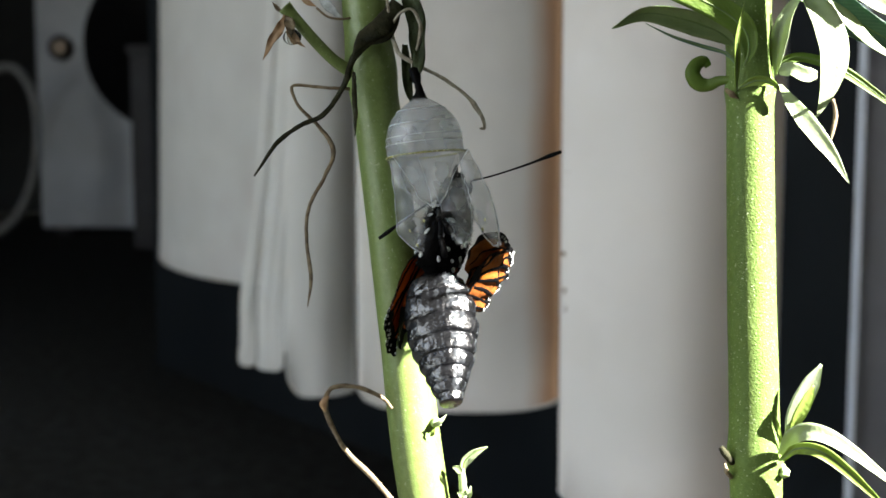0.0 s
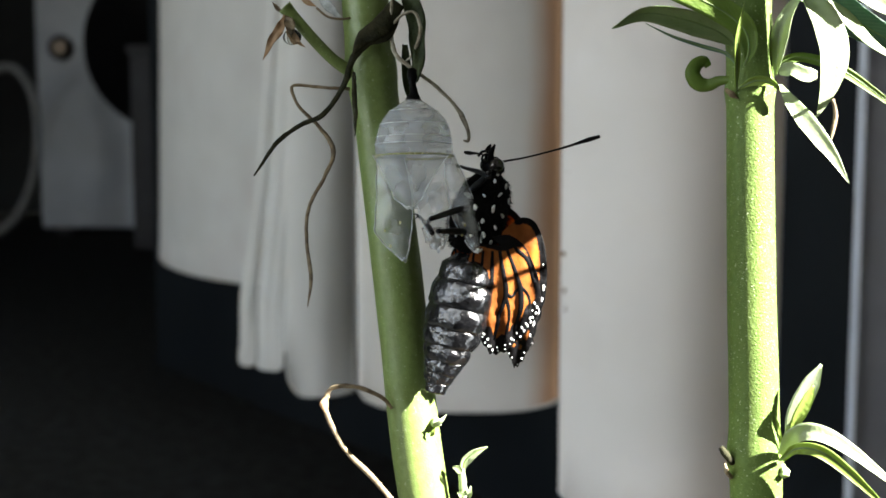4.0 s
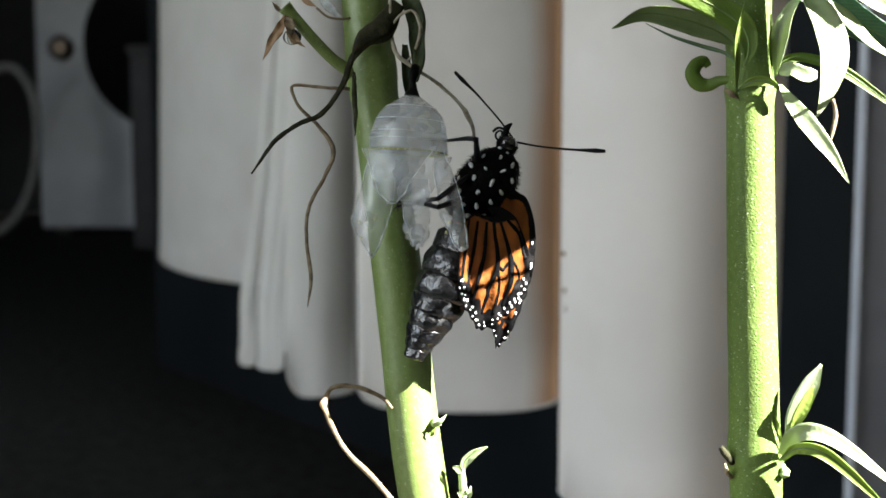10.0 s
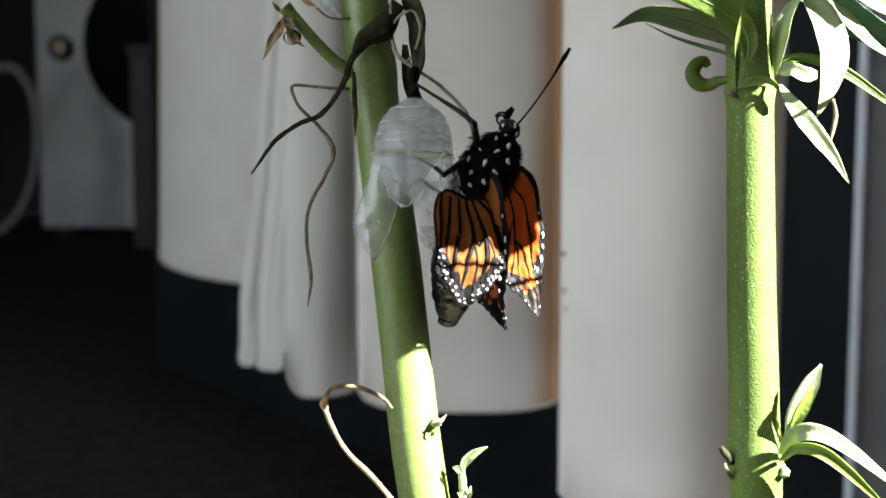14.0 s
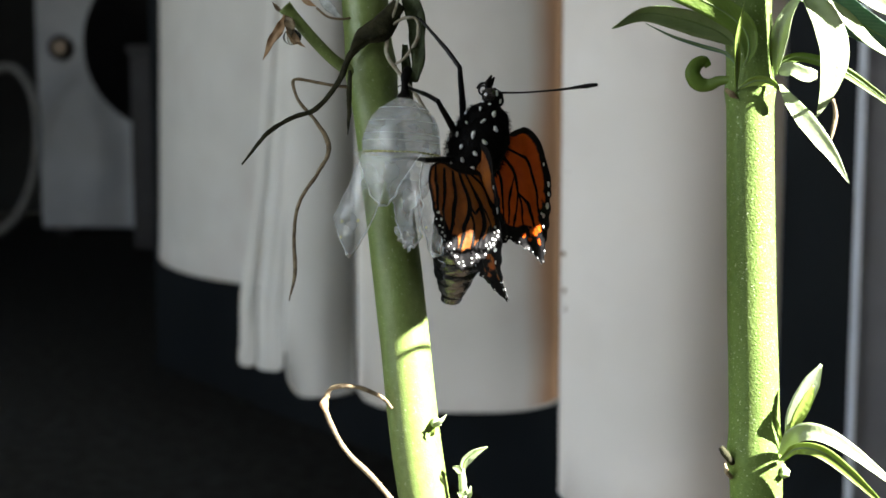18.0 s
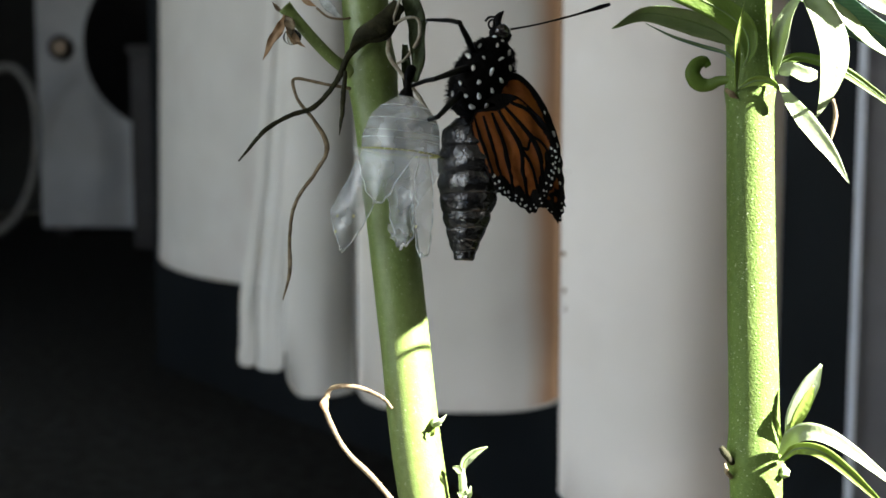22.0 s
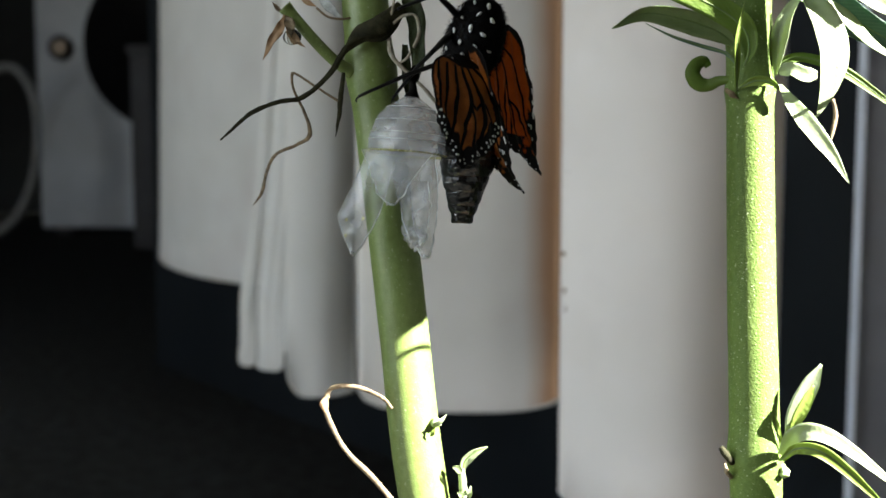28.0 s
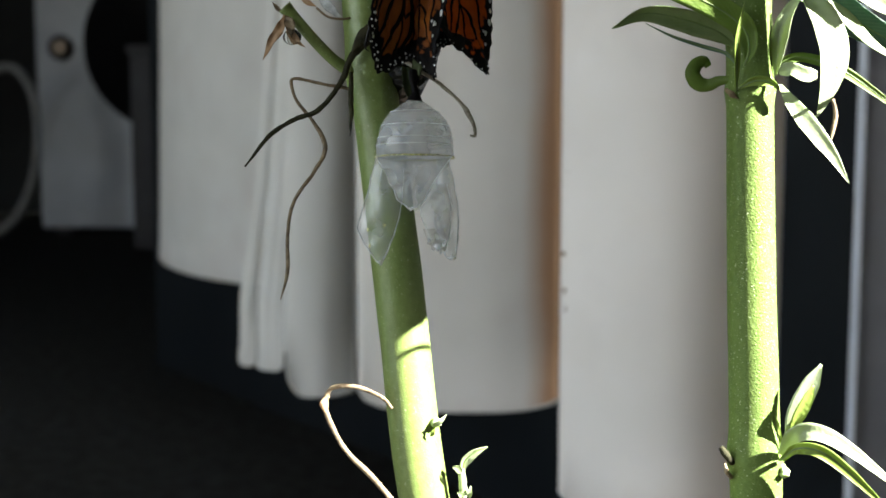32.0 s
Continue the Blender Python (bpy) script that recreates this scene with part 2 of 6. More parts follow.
def spline(points, n):
    """n + 1 places evenly along a smooth curve through the points."""
    p = [Vector(q) for q in points]
    p = [2 * p[0] - p[1]] + p + [2 * p[-1] - p[-2]]
    made = []
    for i in range(n + 1):
        x = i / n * (len(p) - 3)
        k = min(int(x), len(p) - 4)
        t = x - k
        a, b, c, d = p[k:k + 4]
        made.append(0.5 * (2 * b + (c - a) * t + (2 * a - 5 * b + 4 * c - d) * t * t + (3 * b - a - 3 * c + d) * t ** 3))
    return made


def profile(values, s):
    """A value between the given ones, at s from 0 to 1."""
    x = s * (len(values) - 1)
    k = min(int(x), len(values) - 2)
    return values[k] + (values[k + 1] - values[k]) * (x - k)


def tube(points, radii, n=24, sides=10, flat=1.0, wobble=0.0, facing=None):
    """A tapered tube along a smooth curve; flat squeezes it along its facing."""
    line = spline(points, n)
    facing = facing or TURN @ Vector((0, 0, 1))
    verts, faces = [], []
    for i, c in enumerate(line):
        along = (line[min(i + 1, n)] - line[max(i - 1, 0)]).normalized()
        side = along.cross(facing)
        side = side.normalized() if side.length > 1e-6 else Vector((1, 0, 0))
        up = side.cross(along).normalized()
        r = profile(radii, i / n)
        for k in range(sides):
            a = 2 * math.pi * k / sides
            q = c + side * (math.cos(a) * r) + up * (math.sin(a) * r * flat)
            if wobble:
                q += noise.noise_vector(q * 900) * wobble
            verts.append(q)
    for i in range(n):
        for k in range(sides):
            l = (k + 1) % sides
            faces.append((i * sides + k, i * sides + l, (i + 1) * sides + l, (i + 1) * sides + k))
    faces.append(tuple(reversed(range(sides))))
    faces.append(tuple(n * sides + k for k in range(sides)))
    return verts, faces


def ball(centre, radii, rings=12, sides=16, rough=0.0, power=1.0):
    """A rounded lump about a centre."""
    verts, faces = [], []
    for i in range(rings + 1):
        a = math.pi * i / rings
        for k in range(sides):
            b = 2 * math.pi * k / sides
            q = Vector((math.sin(a) ** power * math.cos(b) * radii[0], math.cos(a) * radii[1], math.sin(a) ** power * math.sin(b) * radii[2]))
            q *= 1 + rough * noise.noise(q.normalized() * 3 + Vector(centre) * 500)
            verts.append(q + Vector(centre))
    for i in range(rings):
        for k in range(sides):
            l = (k + 1) % sides
            faces.append((i * sides + k, i * sides + l, (i + 1) * sides + l, (i + 1) * sides + k))
    return verts, faces


def box(lo, hi, bevel=0.0):
    bm = bmesh.new()
    bmesh.ops.create_cube(bm, size=1)
    for v in bm.verts:
        v.co = Vector([lo[i] + (v.co[i] + 0.5) * (hi[i] - lo[i]) for i in range(3)])
    if bevel:
        bmesh.ops.bevel(bm, geom=bm.edges[:], offset=bevel, segments=2, affect="EDGES", profile=0.6)
    return bm


def blade(points, width, n=22, fold=0.25, roll=0.0, thick=0.00018, shape=(0.15, 0.7, 1.0, 0.85, 0.5, 0.04), wave=0.0, facing=None):
    """A leaf blade along a curve: folded along its midrib, with thickness. Also gives the midrib's line."""
    line = spline(points, n)
    facing = facing or TURN @ Vector((0, 0, 1))
    cols = 7
    top, mid = [], []
    for i, c in enumerate(line):
        s = i / n
        along = (line[min(i + 1, n)] - line[max(i - 1, 0)]).normalized()
        side = along.cross(facing).normalized()
        up = side.cross(along)
        turn = Matrix.Rotation(radians(roll), 3, along)
        side, up = turn @ side, turn @ up
        h = profile(shape, s) * width / 2
        mid.append(c + up * 0.0001)
        for k in range(cols):
            e = k / (cols - 1) * 2 - 1
            q = c + side * (e * h) + up * (abs(e) * h * fold + wave * math.sin(s * 17 + e * 3) * abs(e))
            top.append((q, up))
    verts = [q + u * thick / 2 for q, u in top] + [q - u * thick / 2 for q, u in top]
    m = len(top)
    faces = []
    for i in range(n):
        for k in range(cols - 1):
            a, b, c, d = i * cols + k, i * cols + k + 1, (i + 1) * cols + k + 1, (i + 1) * cols + k
            faces += [(a, b, c, d), (a + m, d + m, c + m, b + m)]
        for k in (0, cols - 1):
            a, d = i * cols + k, (i + 1) * cols + k
            faces.append((a, d, d + m, a + m))
    for i in (0, n):
        for k in range(cols - 1):
            a = i * cols + k
            faces.append((a, a + 1, a + 1 + m, a + m))
    return (verts, faces), mid


def thing(name, place, label, category, group="", kind=""):
    """An empty at a thing's base."""
    ob = new(name)
    ob.empty_display_size = 0.01
    ob.matrix_world = Matrix.Translation(place) if not isinstance(place, Matrix) else place
    return tagged(ob, label, category, group, kind)


def local(ob, shape):
    """World mesh data brought into a thing's own space."""
    m = ob.matrix_world.inverted() if ob.parent is None else (ob.parent.matrix_world @ ob.matrix_basis).inverted()
    return [m @ Vector(v) for v in shape[0]], shape[1]


def path(*flat):
    """Stage points from rows of (u, v, w)."""
    return [at(*q) for q in flat]


# ---- the room ----
HEM = EYE.z - 0.19


def loose(bm):
    """A bmesh as plain mesh data."""
    bm.verts.index_update()
    return [v.co.copy() for v in bm.verts], [tuple(v.index for v in f.verts) for f in bm.faces]


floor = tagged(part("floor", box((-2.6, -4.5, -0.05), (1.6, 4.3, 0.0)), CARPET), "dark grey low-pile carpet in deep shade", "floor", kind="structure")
# The dark wall tone holds the room's deep shade in its colour.
wall_back = tagged(part("wall_back", box((-2.7, 4.2, 0), (1.7, 4.3, 2.4)), DARK_WALL), "back wall of the room, coloured dark for deep shade", "wall", kind="structure")
wall_left = tagged(part("wall_left", joined(*[loose(b) for b in (box((-2.7, -4.5, 0), (-2.6, -3.1, 2.4)), box((-2.7, -0.1, 0), (-2.6, 4.2, 2.4)), box((-2.7, -3.1, 0), (-2.6, -0.1, 0.25)), box((-2.7, -3.1, 2.15), (-2.6, -0.1, 2.4)))]), DARK_WALL, smooth=False), "side wall round a wide window, coloured dark for deep shade", "wall", kind="structure")
wall_front = tagged(part("wall_front", box((-2.7, -4.6, 0), (1.7, -4.5, 2.4)), DARK_WALL), "wall behind the camera, coloured dark for deep shade", "wall", kind="structure")
ceiling = tagged(part("ceiling", box((-2.7, -4.6, 2.4), (1.7, 4.3, 2.5)), PLASTER), "plain pale plaster ceiling", "ceiling", kind="structure")
# Unseen wall and window: the jamb keeps sun off blinds, the opening limits skylight.
JAMB, REVEAL = -0.445, -0.955
wall_right = tagged(part("wall_right", joined(*[loose(b) for b in (
    box((1.6, JAMB, 0), (1.7, 4.2, 2.4)), box((1.6, REVEAL, 2.0), (1.7, JAMB, 2.4)), box((1.6, REVEAL, 0), (1.7, JAMB, 1.2)), box((1.6, -4.5, 0), (1.7, REVEAL, 2.4)))]), PLASTER, smooth=False),
    "unseen plain wall, its small opening placed to shape the sunlight", "wall", kind="structure")
window_1 = thing("window_1", (1.65, -0.70, 1.2), "unseen small glazed window that passes the sun's beam", "window", kind="structure")
for lo, hi in (((-0.02, 0.235, 0), (0.02, 0.255, 0.8)), ((-0.02, -0.255, 0), (0.02, -0.235, 0.8)), ((-0.02, -0.235, 0), (0.02, 0.235, 0.02)), ((-0.02, -0.235, 0.78), (0.02, 0.235, 0.8))):
    part("window_frame", box(lo, hi, 0.004), FRAME_GREY, window_1, smooth=False)
pane = part("pane", box((-0.004, -0.235, 0.02), (0.004, 0.235, 0.78)), GLASS, window_1, smooth=False)
pane.visible_shadow = False

window_2 = thing("window_2", (-2.65, -1.6, 0.25), "wide clear-glazed window with a slim frame", "window", kind="structure")
for lo, hi in (((-0.02, -1.5, 0), (0.02, -1.46, 1.9)), ((-0.02, 1.46, 0), (0.02, 1.5, 1.9)), ((-0.02, -1.46, 0), (0.02, 1.46, 0.04)), ((-0.02, -1.46, 1.86), (0.02, 1.46, 1.9))):
    part("window_frame", box(lo, hi, 0.004), FRAME_GREY, window_2, smooth=False)
pane = part("pane", box((-0.004, -1.46, 0.04), (0.004, 1.46, 1.86)), GLASS, window_2, smooth=False)
pane.visible_shadow = False

# The dark sliding door behind the blinds, its bright edge and the grey frame beside it
A, B = deep(27.6, 55, 1.66), deep(151.2, 55, 0.75)
A.z = B.z = 0
run = (B - A).normalized()
back = Vector((-run.y, run.x, 0))


def upright(a, b, thickness, low, high):
    """A flat upright panel between two plan points."""
    away = Vector((-(b - a).y, (b - a).x, 0)).normalized() * thickness
    vs = [Vector((q.x, q.y, z)) for z in (low, high) for q in (a, b, b + away, a + away)]
    return vs, [(0, 1, 5, 4), (1, 2, 6, 5), (2, 3, 7, 6), (3, 0, 4, 7), (4, 5, 6, 7), (3, 2, 1, 0)]


door_1 = tagged(part("door_1", upright(A, B, 0.03, 0.0, 2.1), DOOR_DARK, smooth=False), "near-black sliding door standing behind pale blinds", "door", kind="structure")
P1, P2 = deep(151.5, 44, 0.742), deep(152.6, 44, 0.742)
tagged(part("trim", box((P1.x, P1.y, 0), (P2.x, P1.y + 0.03, 2.1), 0.001), ALU, smooth=False), "bright bare aluminium door edge", "trim", kind="structure")
# Pale strip added at the broad slat's end; the light there is in its colour.
Q1, Q2 = deep(137.0, 44, 0.612), deep(138.4, 44, 0.612)
tagged(part("trim", box((Q1.x, Q1.y, 0), (Q2.x, Q1.y + 0.03, 2.1), 0.001), ALU, smooth=False), "bright pale strip beside the broad slat", "trim", kind="structure")
P3 = deep(152.9, 44, 0.742)
door_post = tagged(part("door_post", box((P3.x, P3.y + 0.004, 0), (1.6, P3.y + 0.04, 2.4)), FRAME_GREY, smooth=False), "plain grey door surround in shade", "wall", kind="structure")

# ---- vertical blinds ----
rail_a, rail_b = deep(30, 44, 1.55), deep(120, 44, 0.62)
vertical_blinds = thing("vertical_blinds", Vector((rail_a.x, rail_a.y, 2.02)), "off-white fabric vertical blinds, slats turned at odd angles, stained hems", "blinds")
part("head_rail", local(vertical_blinds, upright(Vector((rail_a.x, rail_a.y, 0)), Vector((rail_b.x, rail_b.y, 0)), 0.04, 2.02, 2.06)), SLAT, vertical_blinds, smooth=False)
part("ceiling_bracket", local(vertical_blinds, loose(box((rail_a.x + 0.3, rail_a.y - 0.4, 2.06), (rail_a.x + 0.36, rail_a.y - 0.36, 2.40)))), SLAT, vertical_blinds, smooth=False)


def slat(u0, u1, v0, v1, d0, d1, lean=0.0, bow=0.012, corner=(0.02, 0.02), drop=0.0, rust=0, label="", ripple=0.0, sway=0.0, curl=0.0):
    """One hanging fabric slat from its two hem corners; corner: how far the hem is rounded up at each end."""
    a, b = deep(u0, v0, d0), deep(u1, v1, d1)
    cols, rows = 28, 10
    base = Vector(((a.x + b.x) / 2, (a.y + b.y) / 2, HEM - drop))
    wide = Vector((b.x - a.x, b.y - a.y, 0))
    front = Vector((wide.y, -wide.x, 0)).normalized()
    front = front if front.y < 0 else -front
    top, slots = [], []
    for r in range(rows + 1):
        for c in range(cols + 1):
            s = c / cols
            rise = 0.0
            if s < 0.28:
                rise = corner[0] * (1 - math.sqrt(max(0, 1 - ((0.28 - s) / 0.28) ** 2)))
            elif s > 0.72:
                rise = corner[1] * (1 - math.sqrt(max(0, 1 - ((s - 0.72) / 0.28) ** 2)))
            z = rise + (2.02 - HEM + drop - rise) * (r / rows) ** 1.6
            q = wide * (s - 0.5) + front * (bow * (1 - (2 * s - 1) ** 2) + ripple * math.sin(s * 19 + z * 2) - curl * max(0.0, s - 0.5) ** 2)
            k = min(1.0, max(0.0, (z - 0.04) / 0.19))
            q += Vector((lean * z + sway * k * k * (3 - 2 * k), 0, z))
            q += front * 0.0015 * noise.noise(Vector((s * 3, z * 4, base.x * 40)))
            top.append(q)
    m, w = len(top), cols + 1
    verts = top + [q - front * 0.0011 for q in top]
    faces = []
    for r in range(rows):
        for c in range(cols):
            i = r * w + c
            faces += [(i, i + 1, i + w + 1, i + w), (i + m, i + w + m, i + w + 1 + m, i + 1 + m)]
            slots += [rust] * 2
        for c in (0, cols):
            i = r * w + c
            faces.append((i, i + w, i + w + m, i + m))
            slots.append(rust)
    for c in range(cols):
        for i in (c, rows * w + c):
            faces.append((i, i + 1, i + 1 + m, i + m))
            slots.append(rust)
    ob = part("slat", (verts, faces), [SLAT, SLAT_RUST, SLAT_WARM_SHADE], vertical_blinds, label, slots=slots)
    ob.matrix_basis = Matrix.Translation(base - vertical_blinds.matrix_world.translation)
    hem = [top[c] + front * 0.0006 for c in range(w)]
    part("hem", tube(hem, (0.0009, 0.0009), 40, 6), SLAT, ob)
    return ob, wide, front


slat(28.4, 53.0, 45.5, 50.9, 1.70, 1.30, lean=0.020, bow=0.045, curl=0.15, corner=(0.025, 0.005), drop=-0.007, label="off-white fabric blind slat, plain and broad")
slat(42.5, 45.2, 63.5, 64.5, 0.960, 0.950, lean=0.010, sway=0.022, bow=0.003, corner=(0.012, 0.004), label="narrow off-white blind slat turned edge-on", ripple=0.0008)
slat(45.6, 50.1, 63.5, 65.0, 0.945, 0.93, lean=0.010, sway=0.018, bow=0.003, corner=(0.004, 0.006), label="off-white fabric blind slat turned edge-on", ripple=0.0008)
slat(48.4, 52.0, 64.0, 66.0, 1.04, 1.00, lean=0.030, sway=0.008, bow=0.003, corner=(0.004, 0.004), label="narrow off-white blind slat behind the others")
slat(50.7, 62.8, 69.5, 70.5, 0.85, 0.856, lean=0.012, bow=0.008, corner=(0.022, 0.004), label="off-white fabric blind slat, half turned away")
slat(63.4, 98.8, 72.5, 72.5, 0.812, 0.812, bow=0.012, corner=(0.012, 0.006), rust=1, label="off-white fabric blind slat, rust-stained along one edge")
near_slat, near_wide, near_front = slat(98.8, 136.8, 89.0, 89.0, 0.60, 0.60, bow=0.032, corner=(0.01, 0.01), rust=2, label="off-white fabric blind slat, broad, with brown specks along its edge")

spots = random.Random(3)
for k in range(9):
    z = spots.uniform(0.0, 0.42)
    part("speck", ball(-near_wide * 0.5 + near_wide * spots.uniform(0.008, 0.035) + near_front * 0.0032 + Vector((0, 0, z)), (spots.uniform(0.0004, 0.0010), 0.0004, spots.uniform(0.0006, 0.0020)), 6, 8, 0.5), SPECK, near_slat, "small brown speck")

# ---- the appliance in the dark corner ----
CASE_D = 3.5


def case_point(u, v, d=CASE_D):
    return deep(u, v, d)


appliance = thing("appliance", Vector((case_point(14, 38).x, case_point(14, 38).y + 0.25, 0)), "grey metal appliance case with a dark round opening, on the carpet", "appliance")
ca, cb = case_point(6.6, 20), case_point(29, 20)
org = appliance.matrix_world.translation
part("case", box((ca.x - org.x, ca.y - org.y, 0.02), (cb.x - org.x, ca.y - org.y + 0.5, 0.95), 0.012), CASE_GREY, appliance, smooth=False)
for fx in (ca.x - org.x + 0.05, cb.x - org.x - 0.05):
    part("foot", box((fx - 0.02, ca.y - org.y + 0.04, 0.0), (fx + 0.02, ca.y - org.y + 0.10, 0.02)), CASE_DARK, appliance, smooth=False)
hc = case_point(30.5, 8) - org
hc.y = ca.y - org.y - 0.003
R = 0.25


def disc(centre, radius, depth, inner=0.0, sides=48):
    """A round plate or ring that faces the eye side (-y)."""
    vs, fs = [], []
    for k in range(sides):
        a = 2 * math.pi * k / sides
        for r, y in ((inner, 0), (radius, 0), (radius, depth), (inner, depth)):
            vs.append(Vector(centre) + Vector((math.cos(a) * r, y, math.sin(a) * r)))
    for k in range(sides):
        l = (k + 1) % sides
        for i in range(4):
            j = (i + 1) % 4
            fs.append((k * 4 + i, l * 4 + i, l * 4 + j, k * 4 + j))
    return vs, fs


part("round_opening", disc(hc, R, 0.02), HOLE_BLACK, appliance, "black round opening")
kc = case_point(11.2, 8.6) - org
kc.y = ca.y - org.y - 0.012
knob = part("knob", disc(kc, 0.036, 0.012, sides=32), CASE_DARK, appliance, "dark ring round a brass screw")
part("screw", ball(kc - Vector((0, 0.004, 0)), (0.022, 0.006, 0.022)), BRASS, knob, "dull brass screw head")
fa, fb = deep(22.6, 8, 3.1), deep(29.5, 53, 3.1)
side_cabinet = thing("side_cabinet", Vector((fa.x, fa.y, 0)), "low dark cabinet standing in the shade", "cabinet")
part("body", box((0, 0.012, 0), (fb.x - fa.x + 0.10, 0.25, fa.z - 0.02), 0.004), CASE_DARK, side_cabinet, smooth=False)
part("door", box((0.004, 0, 0.03), (fb.x - fa.x + 0.096, 0.012, fa.z - 0.03), 0.003), CASE_DARK, side_cabinet, smooth=False)
part("top", box((-0.006, -0.006, fa.z - 0.02), (fb.x - fa.x + 0.106, 0.256, fa.z), 0.004), CASE_DARK, side_cabinet, smooth=False)
hose = tagged(part("hose", tube([deep(u, v, 3.2) for u, v in ((-6, 20), (-3, 14), (2, 12), (5.5, 16), (6.6, 23), (6.0, 31), (3.5, 37.5), (0, 41), (-6, 45))], (0.012, 0.012), 60, 10), HOSE), "grey loop of ribbed hose in the dark", "hose")

# ---- stems ----


def stem_mesh(points, radii, n=60, sides=28, swell=()):
    """A stem with swellings at its nodes and an uneven skin."""
    line = spline(points, n)
    facing = TURN @ Vector((0, 0, 1))
    verts, faces = [], []
    for i, c in enumerate(line):
        along = (line[min(i + 1, n)] - line[max(i - 1, 0)]).normalized()
        side = along.cross(facing).normalized()
        up = side.cross(along)
        r = profile(radii, i / n)
        for where, much, width in swell:
            r += much * math.exp(-((i / n - where) / width) ** 2)
        for k in range(sides):
            a = 2 * math.pi * k / sides
            way = side * math.cos(a) + up * math.sin(a)
            verts.append(c + way * (r * (1 + 0.02 * noise.noise(c * 120 + way * 0.8))))
    for i in range(n):
        for k in range(sides):
            l = (k + 1) % sides
            faces.append((i * sides + k, i * sides + l, (i + 1) * sides + l, (i + 1) * sides + k))
    faces += [tuple(reversed(range(sides))), tuple(n * sides + k for k in range(sides))]
    return verts, faces


MM = 0.001
pot_at = Vector((0.03, 0.02, 0))
pot = thing("plant_pot", pot_at, "round dark plastic pot of soil on the carpet", "plant pot")
ring = [(0.075, 0.0), (0.098, 0.135), (0.106, 0.137), (0.108, 0.165), (0.099, 0.166), (0.094, 0.15), (0.0, 0.15)]
pv, pf = [], []
for k in range(40):
    a = 2 * math.pi * k / 40
    pv += [Vector((math.cos(a) * r, math.sin(a) * r, z)) for r, z in ring]
for k in range(40):
    l = (k + 1) % 40
    pf += [(k * 7 + i, l * 7 + i, l * 7 + i + 1, k * 7 + i + 1) for i in range(5)]
pf.append(tuple(k * 7 for k in reversed(range(40))))
part("pot_body", (pv, pf), CLAY, pot)
sv = [Vector((math.cos(2 * math.pi * k / 40) * 0.097 * r, math.sin(2 * math.pi * k / 40) * 0.097 * r, 0.150 + 0.003 * noise.noise(Vector((k, r * 9, 0))))) for r in (0.02, 0.25, 0.5, 0.75, 1.0) for k in range(40)]
sf = [(i * 40 + k, i * 40 + (k + 1) % 40, i * 40 + 40 + (k + 1) % 40, i * 40 + 40 + k) for i in range(4) for k in range(40)] + [tuple(range(40))]
part("soil", (sv, sf), EARTH, pot, "dark crumbly potting soil")
SOIL = 0.148


def add_blade(parent, points, width, material, name="leaf", label="", rib=True, ribr=0.00025, **more):
    shape, mid = blade(points, width * MM, **more)
    ob = part(name, local(parent, shape), material, parent, label)
    layer = ob.data.uv_layers.new(name="UVMap")
    count = len(ob.data.vertices) // 2
    for loop in ob.data.loops:
        i = loop.vertex_index % count
        layer.data[loop.index].uv = ((i // 7) / (count // 7 - 1), (i % 7) / 6)
    if rib:
        part("midrib", local(parent, tube(mid, (ribr, ribr * 0.8, ribr * 0.25), 22, 6, flat=0.7)), MIDRIB, ob)
    return ob


milkweed_left = thing("milkweed_plant", Vector((0.012, 0.010, SOIL)), "slender green milkweed stem with withered leaves, rooted in the pot", "plant", "milkweed plants")
left_line = [Vector((0.012, 0.010, SOIL - 0.01)), at(79, 108, 0), at(75.2, 89, 0), at(73.2, 75, 0), at(71.6, 60, 0), at(69.9, 45, 0), at(67.4, 25, 0), at(65.6, 12, 0), at(64.6, 0, 0), at(63.6, -18, -2), at(62.5, -40, -4)]
part("stem", local(milkweed_left, stem_mesh(left_line, (0.0046, 0.0045, 0.0045, 0.0044, 0.0044, 0.0042, 0.0041, 0.0041, 0.0038), 110, 30,
     swell=((0.695, 0.0005, 0.03),))), STEM, milkweed_left)
part("petiole", local(milkweed_left, tube(path((62.3, 12.8, 2.5), (59, 10.6, 4), (55, 6.5, 5), (52, 3, 5.5), (50.3, 1.2, 6)), (0.0012, 0.0010, 0.0010, 0.0010, 0.0013), 24, 12)), STEM, milkweed_left)
part("bud", local(milkweed_left, ball(at(77.2, 74.8, 3.4), (0.0009, 0.0013, 0.0008), rough=0.5)), LEAF_PALE_LIT, milkweed_left)
add_blade(milkweed_left, path((77.2, 75.5, 5), (78.0, 74.6, 5.5), (79.0, 73.4, 5)), 0.8, LEAF_PALE_LIT, rib=False, n=8)
add_blade(milkweed_left, path((76.2, 77.2, 4.4), (76.6, 76.6, 4.8), (76.9, 75.6, 4.8)), 0.8, LEAF_LIGHT, rib=False, n=8)
# small shoot low on the stem
shoot = thing("milkweed_shoot", Vector((0.016, 0.0, SOIL)), "small pale sunlit side shoot with a folded leaf", "plant shoot")
part("stem", local(shoot, tube([Vector((0.016, 0.0, SOIL - 0.01)), at(82.8, 104, 2), at(82.3, 90, 3), at(82.0, 86.5, 3), at(81.6, 83, 3)], (0.0016, 0.0014, 0.0010, 0.0007, 0.0006), 40, 10, wobble=0.0002)), LEAF_PALE_LIT, shoot)
